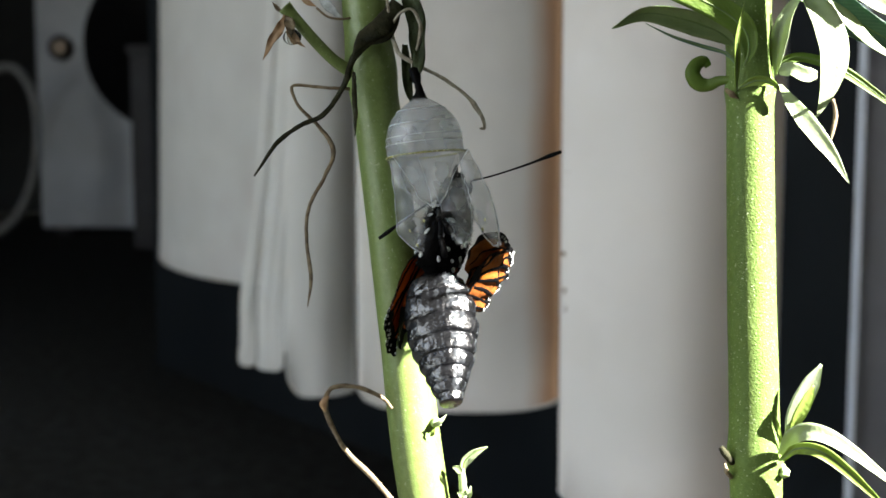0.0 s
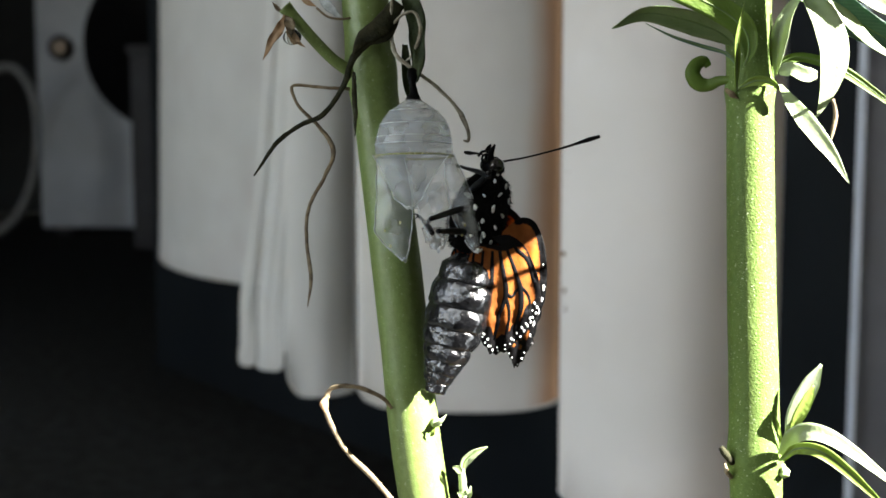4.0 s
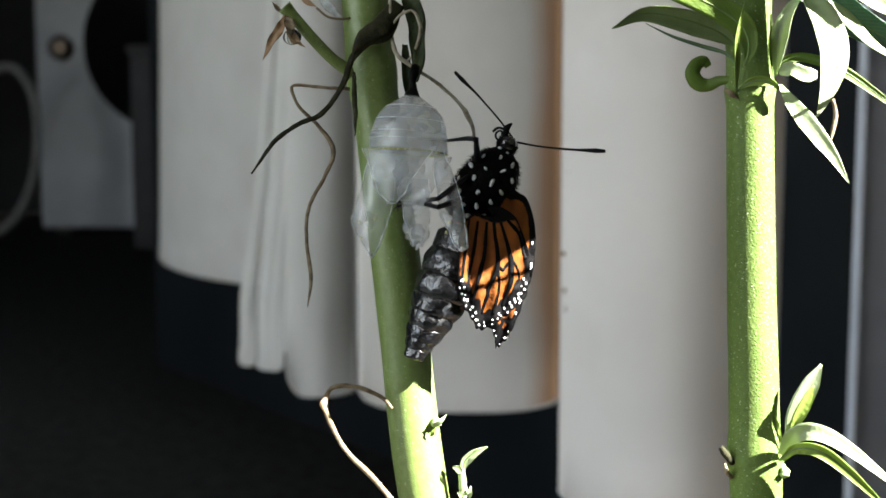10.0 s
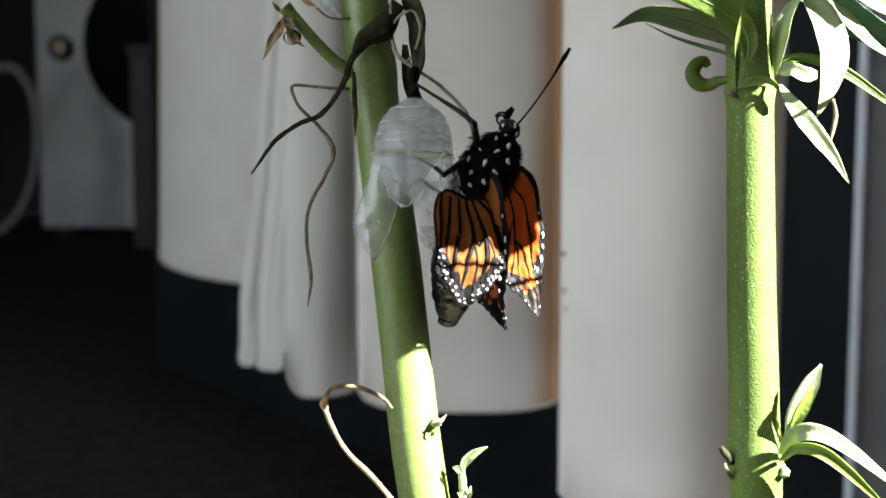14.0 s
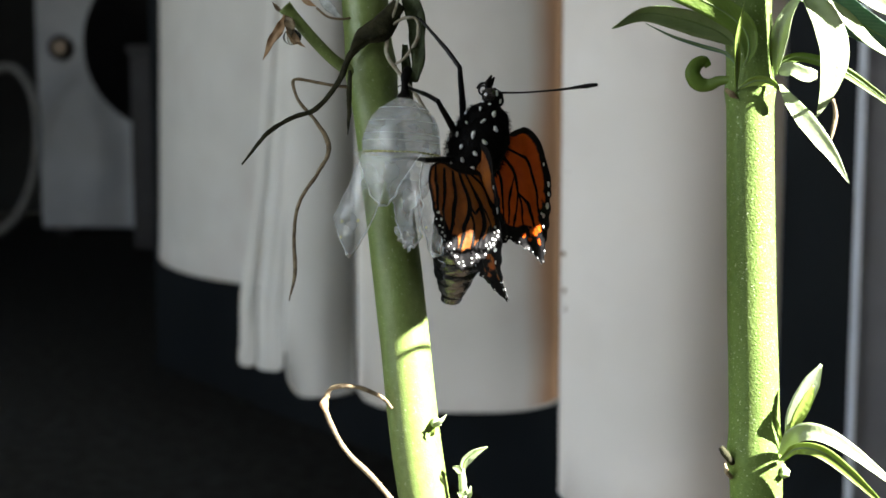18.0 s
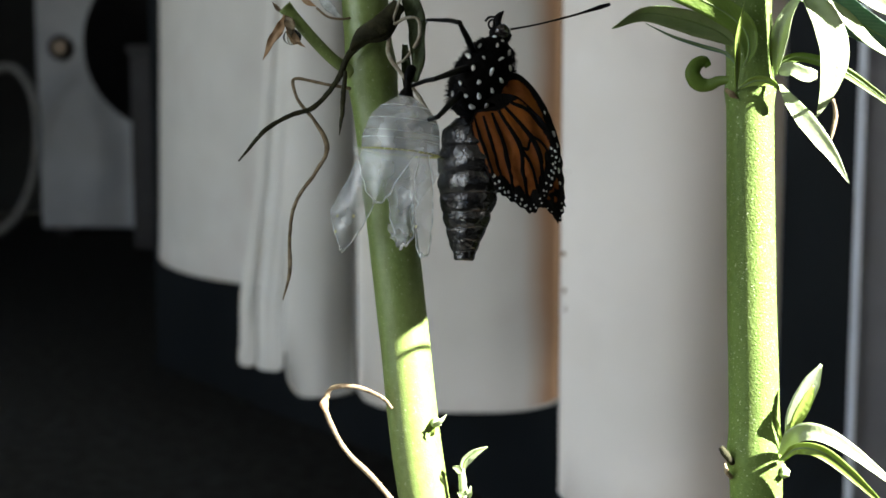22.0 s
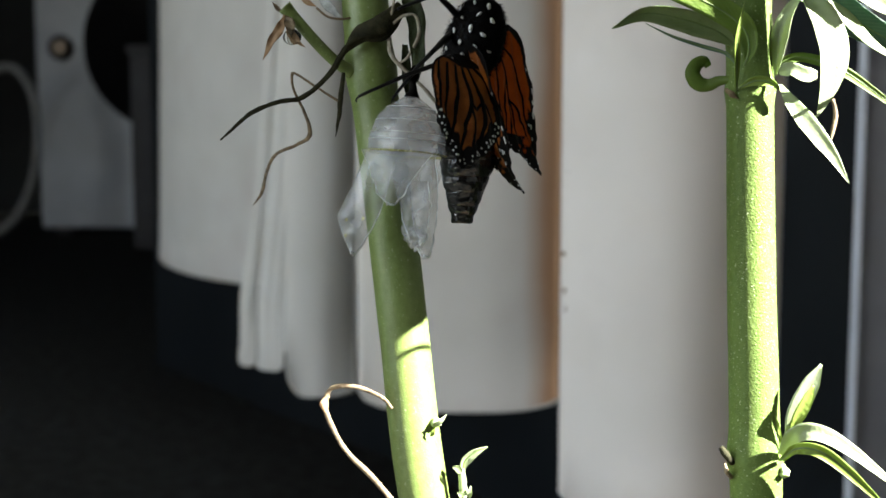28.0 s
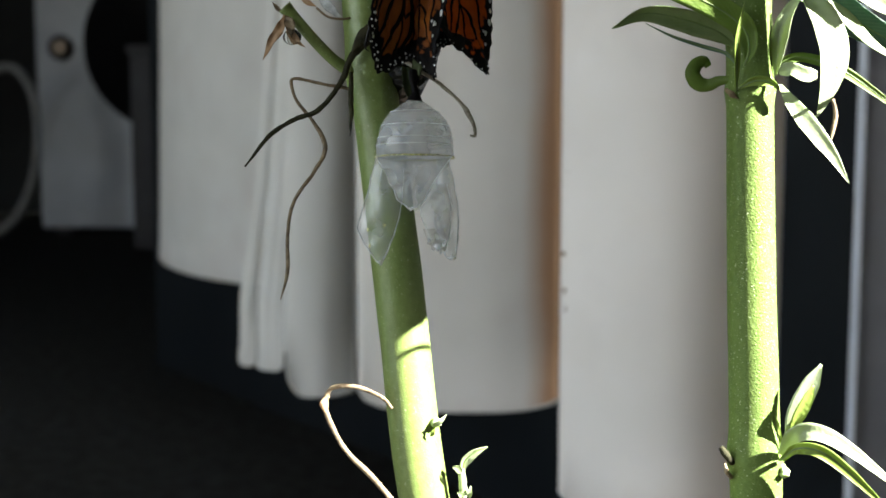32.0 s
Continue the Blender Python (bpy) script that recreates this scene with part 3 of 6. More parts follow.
add_blade(shoot, path((81.8, 83.6, 3), (82.2, 81.6, 3.5), (84.0, 80.0, 4), (86.3, 79.1, 4)), 2.0, LEAF_PALE_LIT, fold=0.5, roll=25, n=14)
add_blade(shoot, path((81.9, 84.2, 3), (81.0, 83.0, 4), (80.0, 82.7, 4)), 1.3, LEAF_PALE_LIT, rib=False, n=8)
add_blade(shoot, path((82.3, 88.5, 3), (83.0, 87.4, 4), (83.4, 86.0, 4)), 1.2, LEAF_PALE_LIT, rib=False, n=8)
add_blade(shoot, path((82.2, 88.5, 3), (81.6, 87.6, 4), (80.9, 87.2, 4)), 1.2, LEAF_PALE_LIT, rib=False, n=8)

# ---- withered leaves and tendrils on the left stem ----


def withered(pivot, label, pieces, category="withered leaf"):
    ob = thing("withered_leaf", Matrix.Translation(at(*pivot)) @ TURN.to_4x4(), label, category, "withered leaves")
    for name, pts, radii, flat, material in pieces:
        part(name, local(ob, tube(path(*pts), [r * MM for r in radii], 60, 8, flat, wobble=0.00012)), material, ob)
    return ob


dark_strip = withered((66.5, 8.5, 4.5), "dark shrivelled leaf strip wrapped round a green stem", [
    ("blade", ((70.6, 1.5, 5.2), (68.6, 6.0, 6.2), (65.0, 7.6, 6.2), (62.4, 10.6, 5.6), (60.9, 15.0, 5.5), (57.4, 20.2, 6.0), (53.2, 22.2, 6.5), (49.0, 25.4, 7.0), (45.0, 31.2, 7.5)), (0.6, 1.0, 0.85, 0.6, 0.48, 0.42, 0.42, 0.40, 0.16), 0.5, DRY_DARK),
    ("lobe", ((70.4, 0.6, 5.0), (67.6, 4.6, 6.6), (64.4, 6.8, 6.6), (62.6, 9.6, 6.4)), (1.3, 1.9, 1.3, 0.3), 0.35, DRY_DARK)])
dark_tip = withered((62.4, 13.5, 5.5), "small dark shrivelled leaf tip hanging on the stem", [
    ("blade", ((62.6, 12.8, 6.0), (62.7, 16.0, 6.4), (62.9, 20.0, 6.6), (62.8, 24.2, 6.6)), (0.3, 0.45, 0.4, 0.08), 0.5, DRY_DARK)])
curl_strand = withered((60.5, 15.6, 5.0), "thin curled tan leaf strand hanging from the stem", [
    ("strand", ((62.0, 15.8, 4.8), (57.0, 15.5, 5.2), (52.6, 15.1, 5.6), (51.6, 15.9, 5.6), (53.0, 19.0, 5.6), (56.6, 22.6, 5.6), (59.0, 26.6, 5.6), (57.6, 31.0, 5.6), (54.6, 37.0, 5.6), (54.3, 43.0, 5.6), (55.0, 49.0, 5.6), (54.5, 54.4, 5.6)), (0.3, 0.26, 0.26, 0.3, 0.27, 0.34, 0.42, 0.3, 0.32, 0.30, 0.38, 0.08), 0.6, DRY_TAN)])
right_strand = withered((69.6, 6.6, 6.0), "thin pale dried tendril arching off the stem", [
    ("strand", ((69.2, 6.0, 5.5), (70.6, 9.4, 6.2), (74.0, 11.6, 6.8), (78.6, 14.0, 7.0), (82.6, 17.0, 7.0), (84.0, 18.6, 7.0), (85.4, 21.0, 7.0), (85.7, 22.6, 7.0), (84.9, 22.8, 7.0)), (0.42, 0.36, 0.32, 0.3, 0.3, 0.46, 0.3, 0.28, 0.15), 0.6, DRY_PALE),
    ("loop", ((68.4, -0.5, 6.0), (69.2, 4.0, 6.4), (71.0, 2.2, 6.6), (73.0, 1.8, 6.6), (74.4, 4.6, 6.6), (73.8, 8.6, 6.4), (72.4, 10.8, 6.2)), (0.24, 0.28, 0.28, 0.28, 0.34, 0.3, 0.16), 0.6, DRY_PALE)])
withered((68.6, 71.2, 3.5), "dried tan leaf strand looping beside the stem", [
    ("strand", ((69.4, 72.4, 3.6), (67.6, 70.4, 4.0), (63.5, 68.6, 4.4), (59.6, 68.4, 4.6), (58.0, 69.6, 4.6), (57.6, 72.4, 4.6), (59.2, 76.4, 4.6), (61.4, 80.0, 4.6), (65.6, 84.2, 4.6), (69.2, 88.4, 4.6), (72.4, 93.0, 4.0), (75.0, 96.0, 2.0)), (0.28, 0.36, 0.4, 0.38, 0.45, 0.55, 0.42, 0.42, 0.55, 0.48, 0.45, 0.4), 0.5, DRY_TAN),
    ("curl", ((57.6, 73.0, 5.0), (57.2, 71.4, 5.2), (58.2, 70.2, 5.2)), (0.2, 0.7, 0.2), 0.4, DRY_BROWN)])
hang_leaf = thing("hanging_leaf", at(73.4, 0.0, 3.0), "dark green drooping leaf that holds the shell", "leaf")
add_blade(hang_leaf, path((70.5, -4.0, 3.0), (73.0, 0.0, 4.0), (74.0, 5.0, 5.0), (74.2, 9.6, 6.5), (73.6, 14.6, 8.0)), 3.4, HANG, rib=False, wave=0.0005, fold=0.5, roll=20, shape=(0.5, 0.9, 1.0, 0.9, 0.7, 0.5))
add_blade(hang_leaf, path((71.6, 8.0, 4.6), (71.8, 12.0, 5.5), (72.2, 16.0, 6.0), (73.0, 18.4, 6.0)), 1.8, HANG, rib=False, fold=0.4, roll=-20, shape=(0.5, 0.9, 1.0, 0.7, 0.2))
dry_flower = thing("dry_flower", at(50.2, 2.2, 6.0), "withered orange-brown petals with a water drop on a stub", "flower")
for pts, width, material in ((((50.4, 2.6, 6.2), (49.6, 5.0, 6.8), (48.0, 7.4, 6.8), (46.6, 10.6, 6.4)), 1.7, DRY_BROWN), (((50.6, 2.8, 6.4), (51.4, 4.6, 7.0), (51.6, 6.6, 7.2)), 1.9, DRY_TAN),
                             (((50.0, 2.4, 6.0), (49.0, 1.4, 6.0), (48.2, 0.4, 6.0)), 0.8, DRY_TAN), (((50.6, 5.0, 6.8), (52.2, 7.0, 7.0), (54.0, 8.4, 7.0)), 1.0, DRY_BROWN)):
    add_blade(dry_flower, path(*pts), width, material, "petal", rib=False, n=12, wave=0.0003)
part("water_drop", local(dry_flower, ball(at(51.7, 6.6, 7.6), (0.0016, 0.0015, 0.0014))), DROP, dry_flower, "clear glinting water drop")
silk = thing("dry_scrap", at(58, 0, 3), "pale papery scrap and brown flake beside the stem", "plant scrap")
add_blade(silk, path((56.0, -1.5, 3), (57.6, 0.6, 3.4), (59.0, 2.0, 3.4), (60.6, 3.4, 3)), 1.8, SHELL_EDGE, "scrap", rib=False, n=10, wave=0.0003)
add_blade(silk, path((53.0, -1.0, 4), (54.4, 0.4, 4), (56.0, 1.2, 4)), 1.1, DRY_BROWN, "flake", rib=False, n=8)
part("strand", local(silk, tube(path((56, 1.4, 3.4), (58, 3.0, 3.6), (60.4, 3.4, 3.4), (62.0, 3.2, 3.2)), (0.0002, 0.0002), 14, 6)), DRY_TAN, silk)

# ---- the right-hand milkweed ----
milkweed_right = thing("milkweed_plant", Vector((0.050, 0.030, SOIL)), "sturdy sunlit green milkweed with fresh narrow leaves, in the pot", "plant", "milkweed plants")
right_line = [Vector((0.050, 0.030, SOIL - 0.01)), at(134.2, 108, 0), at(133.8, 88, 0), at(133.4, 70, 0), at(133.0, 50, 0), at(132.8, 30, 0), at(132.7, 15, 0), at(132.4, 0, 0), at(132.2, -18, 0), at(132.0, -40, 0), at(131.6, -70, 0)]
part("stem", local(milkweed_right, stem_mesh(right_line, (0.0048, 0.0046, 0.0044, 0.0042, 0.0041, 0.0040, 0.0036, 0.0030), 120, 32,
     swell=((0.593, 0.0004, 0.012), (0.240, 0.0005, 0.02)))), STEM_SHADED, milkweed_right)
L = milkweed_right
# upper whorl: shaded leaves that point away to the left
add_blade(L, path((130.2, 8.2, 2.2), (127, 5.6, 3.3), (121, 3.4, 4.4), (114, 2.4, 5.0), (108.3, 5.1, 5.0)), 4.6, LEAF_GREY, roll=-36, fold=0.3)
add_blade(L, path((131.7, 11.8, 6.4), (132.6, 8.6, 6.6), (131.6, 5.0, 6.6), (127.6, 1.8, 6.6), (121.6, -1.2, 6.6), (113.0, -4.6, 6.6)), 4.4, LEAF, roll=-12, fold=0.2, shape=(0.04, 0.6, 0.9, 1.0, 1.0, 0.9))
add_blade(L, path((130.6, 12.0, 4.4), (128.5, 9.6, 3.0), (124.0, 8.2, 1.5), (119.0, 6.5, 1.0), (114.3, 4.2, 1.0)), 0.8, LEAF_TEAL_SHADE, roll=20, fold=0.3, ribr=0.00015)
add_blade(L, path((127.0, 5.8, 2.2), (124.0, 5.6, 2.2), (121.0, 5.0, 2.2), (117.0, 4.0, 2.2)), 2.4, LEAF_PALE_LIT, rib=False, roll=10, fold=0.2)
add_blade(L, path((130.2, 16.2, 3.5), (130.3, 11.5, 5.8), (130.4, 6.5, 7.8), (131.8, 0.4, 8.2)), 1.4, LEAF_LIGHT, roll=30, fold=0.5)
part("curled_leaf", local(L, tube(path((129.8, 14.2, 1.6), (127.4, 14.3, 0.0), (125.4, 15.1, -1.2), (123.6, 14.8, -1.6), (122.6, 13.2, -1.6), (123.2, 11.5, -1.6), (124.6, 10.9, -1.6), (125.4, 11.8, -1.6)), (0.0006, 0.0009, 0.0011, 0.0014, 0.0014, 0.0012, 0.0010, 0.0006), 40, 10, flat=0.55, wobble=0.00008)), LEAF, L)
add_blade(L, path((130.6, 15.6, 4.2), (133.6, 14.3, 5.4), (136.4, 14.6, 5.6), (138.5, 16.3, 5.0)), 1.8, LEAF_LIGHT, roll=20, fold=0.4)
part("bract", local(L, tube(path((128.4, 15.8, 2.8), (129.6, 16.8, 3.6), (130.8, 17.6, 3.8)), (0.0003, 0.0006, 0.0), 8, 6)), DRY_TAN, L)
# upper whorl: sunlit leaves that hang to the right, mostly in paler lit colour
add_blade(L, path((137.3, 13.4, 2), (138.0, 7.6, 3), (139.4, 2.6, 3.5), (143.0, -2.5, 4)), 3.2, LEAF_PALE_LIT, rib=False, roll=-35, fold=0.35)
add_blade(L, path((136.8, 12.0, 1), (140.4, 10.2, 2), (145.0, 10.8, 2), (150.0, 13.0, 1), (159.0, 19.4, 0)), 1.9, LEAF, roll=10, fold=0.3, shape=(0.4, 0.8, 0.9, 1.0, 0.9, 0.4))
add_blade(L, path((142.4, -1.8, 9), (145.6, 3.0, 12.5), (147.4, 9.0, 14), (146.6, 15.2, 14), (144.6, 20.7, 13.5)), 5.6, LEAF_PALE_LIT, rib=False, roll=-12, fold=0.2, shape=(0.4, 0.85, 1.0, 0.9, 0.5, 0.04))
add_blade(L, path((138.0, 15.0, 6), (140.4, 18.6, 13), (144.2, 23.4, 18), (147.4, 27.6, 19), (150.3, 32.5, 19)), 3.0, LEAF_PALE_LIT, roll=10, fold=0.2, rib=False)
add_blade(L, path((137.8, 12.9, 5), (140.0, 12.2, 6.4), (142.4, 13.2, 7.0), (144.6, 13.3, 7.0)), 2.5, LEAF_PALE_LIT, roll=0, fold=0.2, rib=False, shape=(0.3, 1.0, 0.9, 1.0, 1.0, 0.5))
add_blade(L, path((140.5, -0.6, 4), (145.0, 0.8, 5), (149.5, 3.2, 5), (154.0, 7.6, 5), (160.0, 11.6, 5)), 3.0, LEAF_PALE_LIT, rib=False, roll=-20, fold=0.25)
# the shaded underside of the leaf before it, its shade put into blue-green
add_blade(L, path((141.5, -2.5, 1), (147.0, 0.2, 1), (152.0, 4.0, 1), (159.0, 8.0, 1)), 5.6, LEAF_TEAL_SHADE, roll=30, fold=0.2, shape=(0.4, 0.9, 1.0, 1.0, 0.9, 0.6))
add_blade(L, path((148.0, -5.0, 5), (152.0, -2.0, 6), (157.0, 1.4, 6), (163.0, 3.4, 6)), 3.4, LEAF_PALE_LIT, rib=False, roll=0, fold=0.2)
part("dry_strand", local(L, tube(path((147.4, 17.6, 16), (147.9, 20.4, 16.4), (147.4, 23.0, 16.6), (147.0, 24.8, 16.8)), (0.0003, 0.0004, 0.0004, 0.0002), 14, 6)), DRY_TAN, L)
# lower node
add_blade(L, path((139.4, 77.6, 3), (140.4, 74.0, 4.5), (142.6, 69.6, 5.2), (145.4, 64.5, 5.6)), 3.4, LEAF_PALE_LIT, rib=False, roll=-10, fold=0.3, shape=(0.2, 0.6, 0.9, 1.0, 0.85, 0.12))
add_blade(L, path((138.2, 80.4, 4), (140.6, 77.0, 8), (144.6, 76.6, 10), (150.0, 79.4, 10), (158.0, 85.6, 9)), 3.0, LEAF_PALE_LIT, rib=False, roll=-10, fold=0.3, shape=(0.4, 0.9, 1.0, 0.9, 0.7, 0.3))
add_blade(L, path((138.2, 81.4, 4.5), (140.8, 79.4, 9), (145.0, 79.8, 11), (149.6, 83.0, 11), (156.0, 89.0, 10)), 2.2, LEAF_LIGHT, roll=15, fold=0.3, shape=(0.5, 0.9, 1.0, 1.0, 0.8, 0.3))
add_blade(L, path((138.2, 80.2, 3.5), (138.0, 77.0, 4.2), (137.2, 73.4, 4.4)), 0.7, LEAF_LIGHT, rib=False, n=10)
add_blade(L, path((138.6, 79.6, 2.5), (139.4, 76.6, 3.0), (139.6, 73.6, 3.2)), 1.2, LEAF_PALE_LIT, rib=False, n=10)
part("leaf_base", local(L, ball(at(138.4, 83.4, 2.5), (0.0009, 0.0022, 0.0010), rough=0.8)), LEAF_PALE_LIT, L)
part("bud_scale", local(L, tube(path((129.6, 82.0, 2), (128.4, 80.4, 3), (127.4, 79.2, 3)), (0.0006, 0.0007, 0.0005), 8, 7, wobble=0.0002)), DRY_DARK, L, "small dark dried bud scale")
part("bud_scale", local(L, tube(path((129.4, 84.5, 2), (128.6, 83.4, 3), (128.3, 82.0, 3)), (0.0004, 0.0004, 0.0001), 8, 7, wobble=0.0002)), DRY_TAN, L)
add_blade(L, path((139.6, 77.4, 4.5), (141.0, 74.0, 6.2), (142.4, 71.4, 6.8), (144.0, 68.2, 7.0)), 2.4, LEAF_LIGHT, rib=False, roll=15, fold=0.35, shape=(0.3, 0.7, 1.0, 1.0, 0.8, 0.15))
# leaves added out of view above, towards the light, to shade the left-hand stem
RISE = (Vector((0, 0, 1)) - SUN_WAY * SUN_WAY.z).normalized()
for u, v, w, far, length, broad in ((76, 54.5, -9, 0.10, 0.050, 12), (76, 56.5, -1, 0.10, 0.054, 12), (76, 56, 7, 0.105, 0.057, 13), (76, 50.0, 15, 0.11, 0.050, 13), (76, 46, 23, 0.115, 0.050, 13), (76, 30, 2, 0.13, 0.055, 15), (76, 28, 12, 0.135, 0.055, 15), (76, 26, 22, 0.14, 0.055, 15)):
    tip = at(u, v, w) + SUN_WAY * far
    top = tip + RISE * length
    add_blade(L, [at(132, -46, 0), (at(132, -50, 2) * 0.5 + top * 0.5) + Vector((0, 0, 0.012)), top, tip + RISE * length * 0.5, tip], broad, LEAF, fold=0.1, n=20, facing=SUN_WAY, shape=(0.03, 0.12, 0.7, 1.0, 1.05, 0.95, 0.6))
# unseen stalk that lays a thin shadow line across the left stem and wings
ASIDE = Vector((0.005, 0.0030, 0.0006))
ASIDE = -(ASIDE - SUN_WAY * ASIDE.dot(SUN_WAY)).normalized()
bar = at(74.0, 60.6, 4.0) + SUN_WAY * 0.10
part("leaf_stalk", local(L, tube([at(132, -46, 0), bar + RISE * 0.085 + ASIDE * 0.02, bar + RISE * 0.012 + ASIDE * 0.032, bar + ASIDE * 0.012, bar - ASIDE * 0.010, bar + RISE * 0.001 - ASIDE * 0.026], (0.0006, 0.0006, 0.00050, 0.00042, 0.00042, 0.0004), 60, 8)), STEM, L)
# one more leaf out of view, added to shade the top of this stem
tip = at(133, 16.6, 4.4) + SUN_WAY * 0.055
add_blade(L, [at(133, -30, 2), tip + RISE * 0.040, tip + RISE * 0.020, tip], 7.5, LEAF, fold=0.1, n=20, facing=SUN_WAY, shape=(0.1, 0.7, 1.0, 1.0, 0.95, 0.8))

# ---- the empty chrysalis shell ----
# Own space: x to the right, y up, z towards the eye; it hangs from its origin.
shell = thing("chrysalis_shell", Matrix.Translation(at(74.0, 16.4, 11)) @ TURN.to_4x4(), "empty clear split chrysalis shell with gold-dotted band, under a leaf", "chrysalis")
CAP = ((0.0, 0.5), (0.75, 1.1), (1.7, 2.6), (2.8, 4.2), (4.1, 5.3), (5.8, 6.1), (7.7, 6.5), (9.6, 6.6), (10.4, 6.5))


def vec_mm(x, y, z):
    return Vector((x, y, z)) * MM


def revolve(rows, sides=40, start=0.0, sweep=2 * math.pi, rough=0.0, thick=0.10):
    """A thin-walled skin from (depth below the origin, radius) rows, in mm."""
    closed = sweep > 6.28
    count = sides if closed else sides + 1
    outer, inner = [], []
    for y, r in rows:
        for k in range(count):
            a = start + sweep * k / sides
            d = 1 + rough * noise.noise(Vector((math.cos(a) * 1.7, y * 0.35, math.sin(a) * 1.7)))
            outer.append(Vector((math.sin(a) * r * d, -y, math.cos(a) * r * d)) * MM)
            inner.append(Vector((math.sin(a) * max(r - thick, 0.01) * d, -y, math.cos(a) * max(r - thick, 0.01) * d)) * MM)
    m, faces = len(outer), []
    for i in range(len(rows) - 1):
        for k in range(sides):
            l = (k + 1) % count if closed else k + 1
            a, b, c, d = i * count + k, i * count + l, (i + 1) * count + l, (i + 1) * count + k
            faces += [(a, d, c, b), (a + m, b + m, c + m, d + m)]
    for i in (0, len(rows) - 1):
        for k in range(sides):
            l = (k + 1) % count if closed else k + 1
            a, b = i * count + k, i * count + l
            faces.append((a, b, b + m, a + m))
    return outer + inner, faces


fine_cap = [(y, float(np.interp(y, [q[0] for q in CAP], [q[1] for q in CAP])) + (0.015 * math.sin(y * 5.2) if y > 2 else 0)) for y in [i * 0.26 for i in range(41)]]
part("cap", revolve(fine_cap, rough=0.05), SHELL_CAP, shell)
for y in (2.8, 5.1, 7.2, 8.4):
    r = float(np.interp(y, [q[0] for q in CAP], [q[1] for q in CAP])) + 0.03
    part("segment_line", revolve([(y - 0.05, r), (y, r + 0.05), (y + 0.05, r)], rough=0.05, thick=0.05), SHELL_EDGE, shell)
band = part("band", revolve([(10.22, 6.55), (10.36, 6.66), (10.50, 6.55)], thick=0.2), OLIVE, shell, "olive band with gold dots")
for k in range(44):
    a = 2 * math.pi * (k + 0.35 * noise.noise(Vector((k * 1.7, 0, 0)))) / 44
    part("gold_dot", ball((math.sin(a) * 6.62 * MM, -10.36 * MM, math.cos(a) * 6.62 * MM), (0.00017, 0.00013 + 0.00005 * abs(noise.noise(Vector((k * 2.3, 1, 0)))), 0.00017), 5, 7), GOLD, band)
part("cremaster", tube([Vector(q) * MM for q in ((0.0, -0.9, 0), (0.1, 0.4, 0), (-0.1, 1.6, 0), (-0.2, 3.0, -0.5), (-0.3, 4.2, -1.5))], (0.0014, 0.0007, 0.0006, 0.0009, 0.0008), 14, 9, wobble=0.0001), BLACK, shell, "black stalk that holds the shell")


def sheet(outline_left, outline_right, length, scoop, crumple, seed, cols=14, rows=30, jag=0.0, thick=0.09, ragged=0.22):
    """A torn hanging film: x from its left to its right edge (mm), scooped towards the eye."""
    pts = []
    for i in range(rows + 1):
        s = i / rows
        l = profile(outline_left, s) + ragged * noise.noise(Vector((s * 7, seed, 2)))
        r = profile(outline_right, s) + ragged * noise.noise(Vector((s * 7, seed, 5)))
        for k in range(cols + 1):
            e = k / cols
            x = l + (r - l) * e
            y = -length * s
            if i == rows:
                y += jag * noise.noise(Vector((e * 6, seed, 0)))
            z = scoop * (1 - (2 * e - 1) ** 2) + crumple * noise.noise(Vector((x * 0.42, y * 0.26, seed))) * min(1, s * 4) + (0.2 + 0.5 * s) * crumple * noise.noise(Vector((x * 1.3, y * 0.9, seed)))
            pts.append(Vector((x, y, z)) * MM)
    m, w, faces = len(pts), cols + 1, []
    verts = pts + [q - Vector((0, 0, thick * MM)) for q in pts]
    for i in range(rows):
        for k in range(cols):
            a = i * w + k
            faces += [(a, a + w, a + w + 1, a + 1), (a + m, a + 1 + m, a + w + 1 + m, a + w + m)]
        for k in (0, cols):
            a = i * w + k
            faces.append((a, a + w, a + w + m, a + m))
    for i in (0, rows):
        for k in range(cols):
            a = i * w + k
            faces.append((a, a + 1, a + 1 + m, a + m))
    rim = [verts[i * w] for i in range(rows + 1)] + [verts[rows * w + k] for k in range(1, w)] + [verts[i * w + cols] for i in range(rows - 1, -1, -1)]
    return (verts, faces), rim


def film(name, placing, label, *more, edged=True, **named):
    shape, rim = sheet(*more, **named)
    ob = part(name, shape, SHELL, shell, label)
    ob.matrix_basis = placing
    if edged:
        part("torn_edge", tube(rim, (0.00005, 0.00006, 0.0001, 0.0002, 0.00015, 0.00006, 0.00005), 90, 6), SHELL_EDGE, ob)
    return ob


film("front_panel", pose(0, -0.0104, 0.0050), "clear wedge-shaped front film", (-6.3, -5.5, -4.7, -4.0, -3.3, -2.6, -0.8), (6.3, 5.2, 4.1, 3.2, 2.4, 1.6, 0.4), 8.8, 1.5, 0.4, 1.0, jag=0.5)
film("back_panel", pose(0, -0.0104, -0.0050), "clear rear film", (-6.0, -5.2, -4.2, -2.6, -0.8), (6.0, 5.2, 4.2, 2.8, 0.8), 8.6, -1.4, 0.8, 4.0, edged=False)
left_flap = film("left_flap", pose(-0.0050, -0.0106, 0.001), "clear hanging film flap with a cut corner", (-1.5, -1.6, -1.7, -1.9, -2.1, -2.4, -0.6, 2.0), (3.2, 3.7, 4.0, 4.2, 4.2, 4.0, 3.5, 2.8), 17.2, 1.1, 0.45, 7.0, jag=0.7, ragged=0.16)
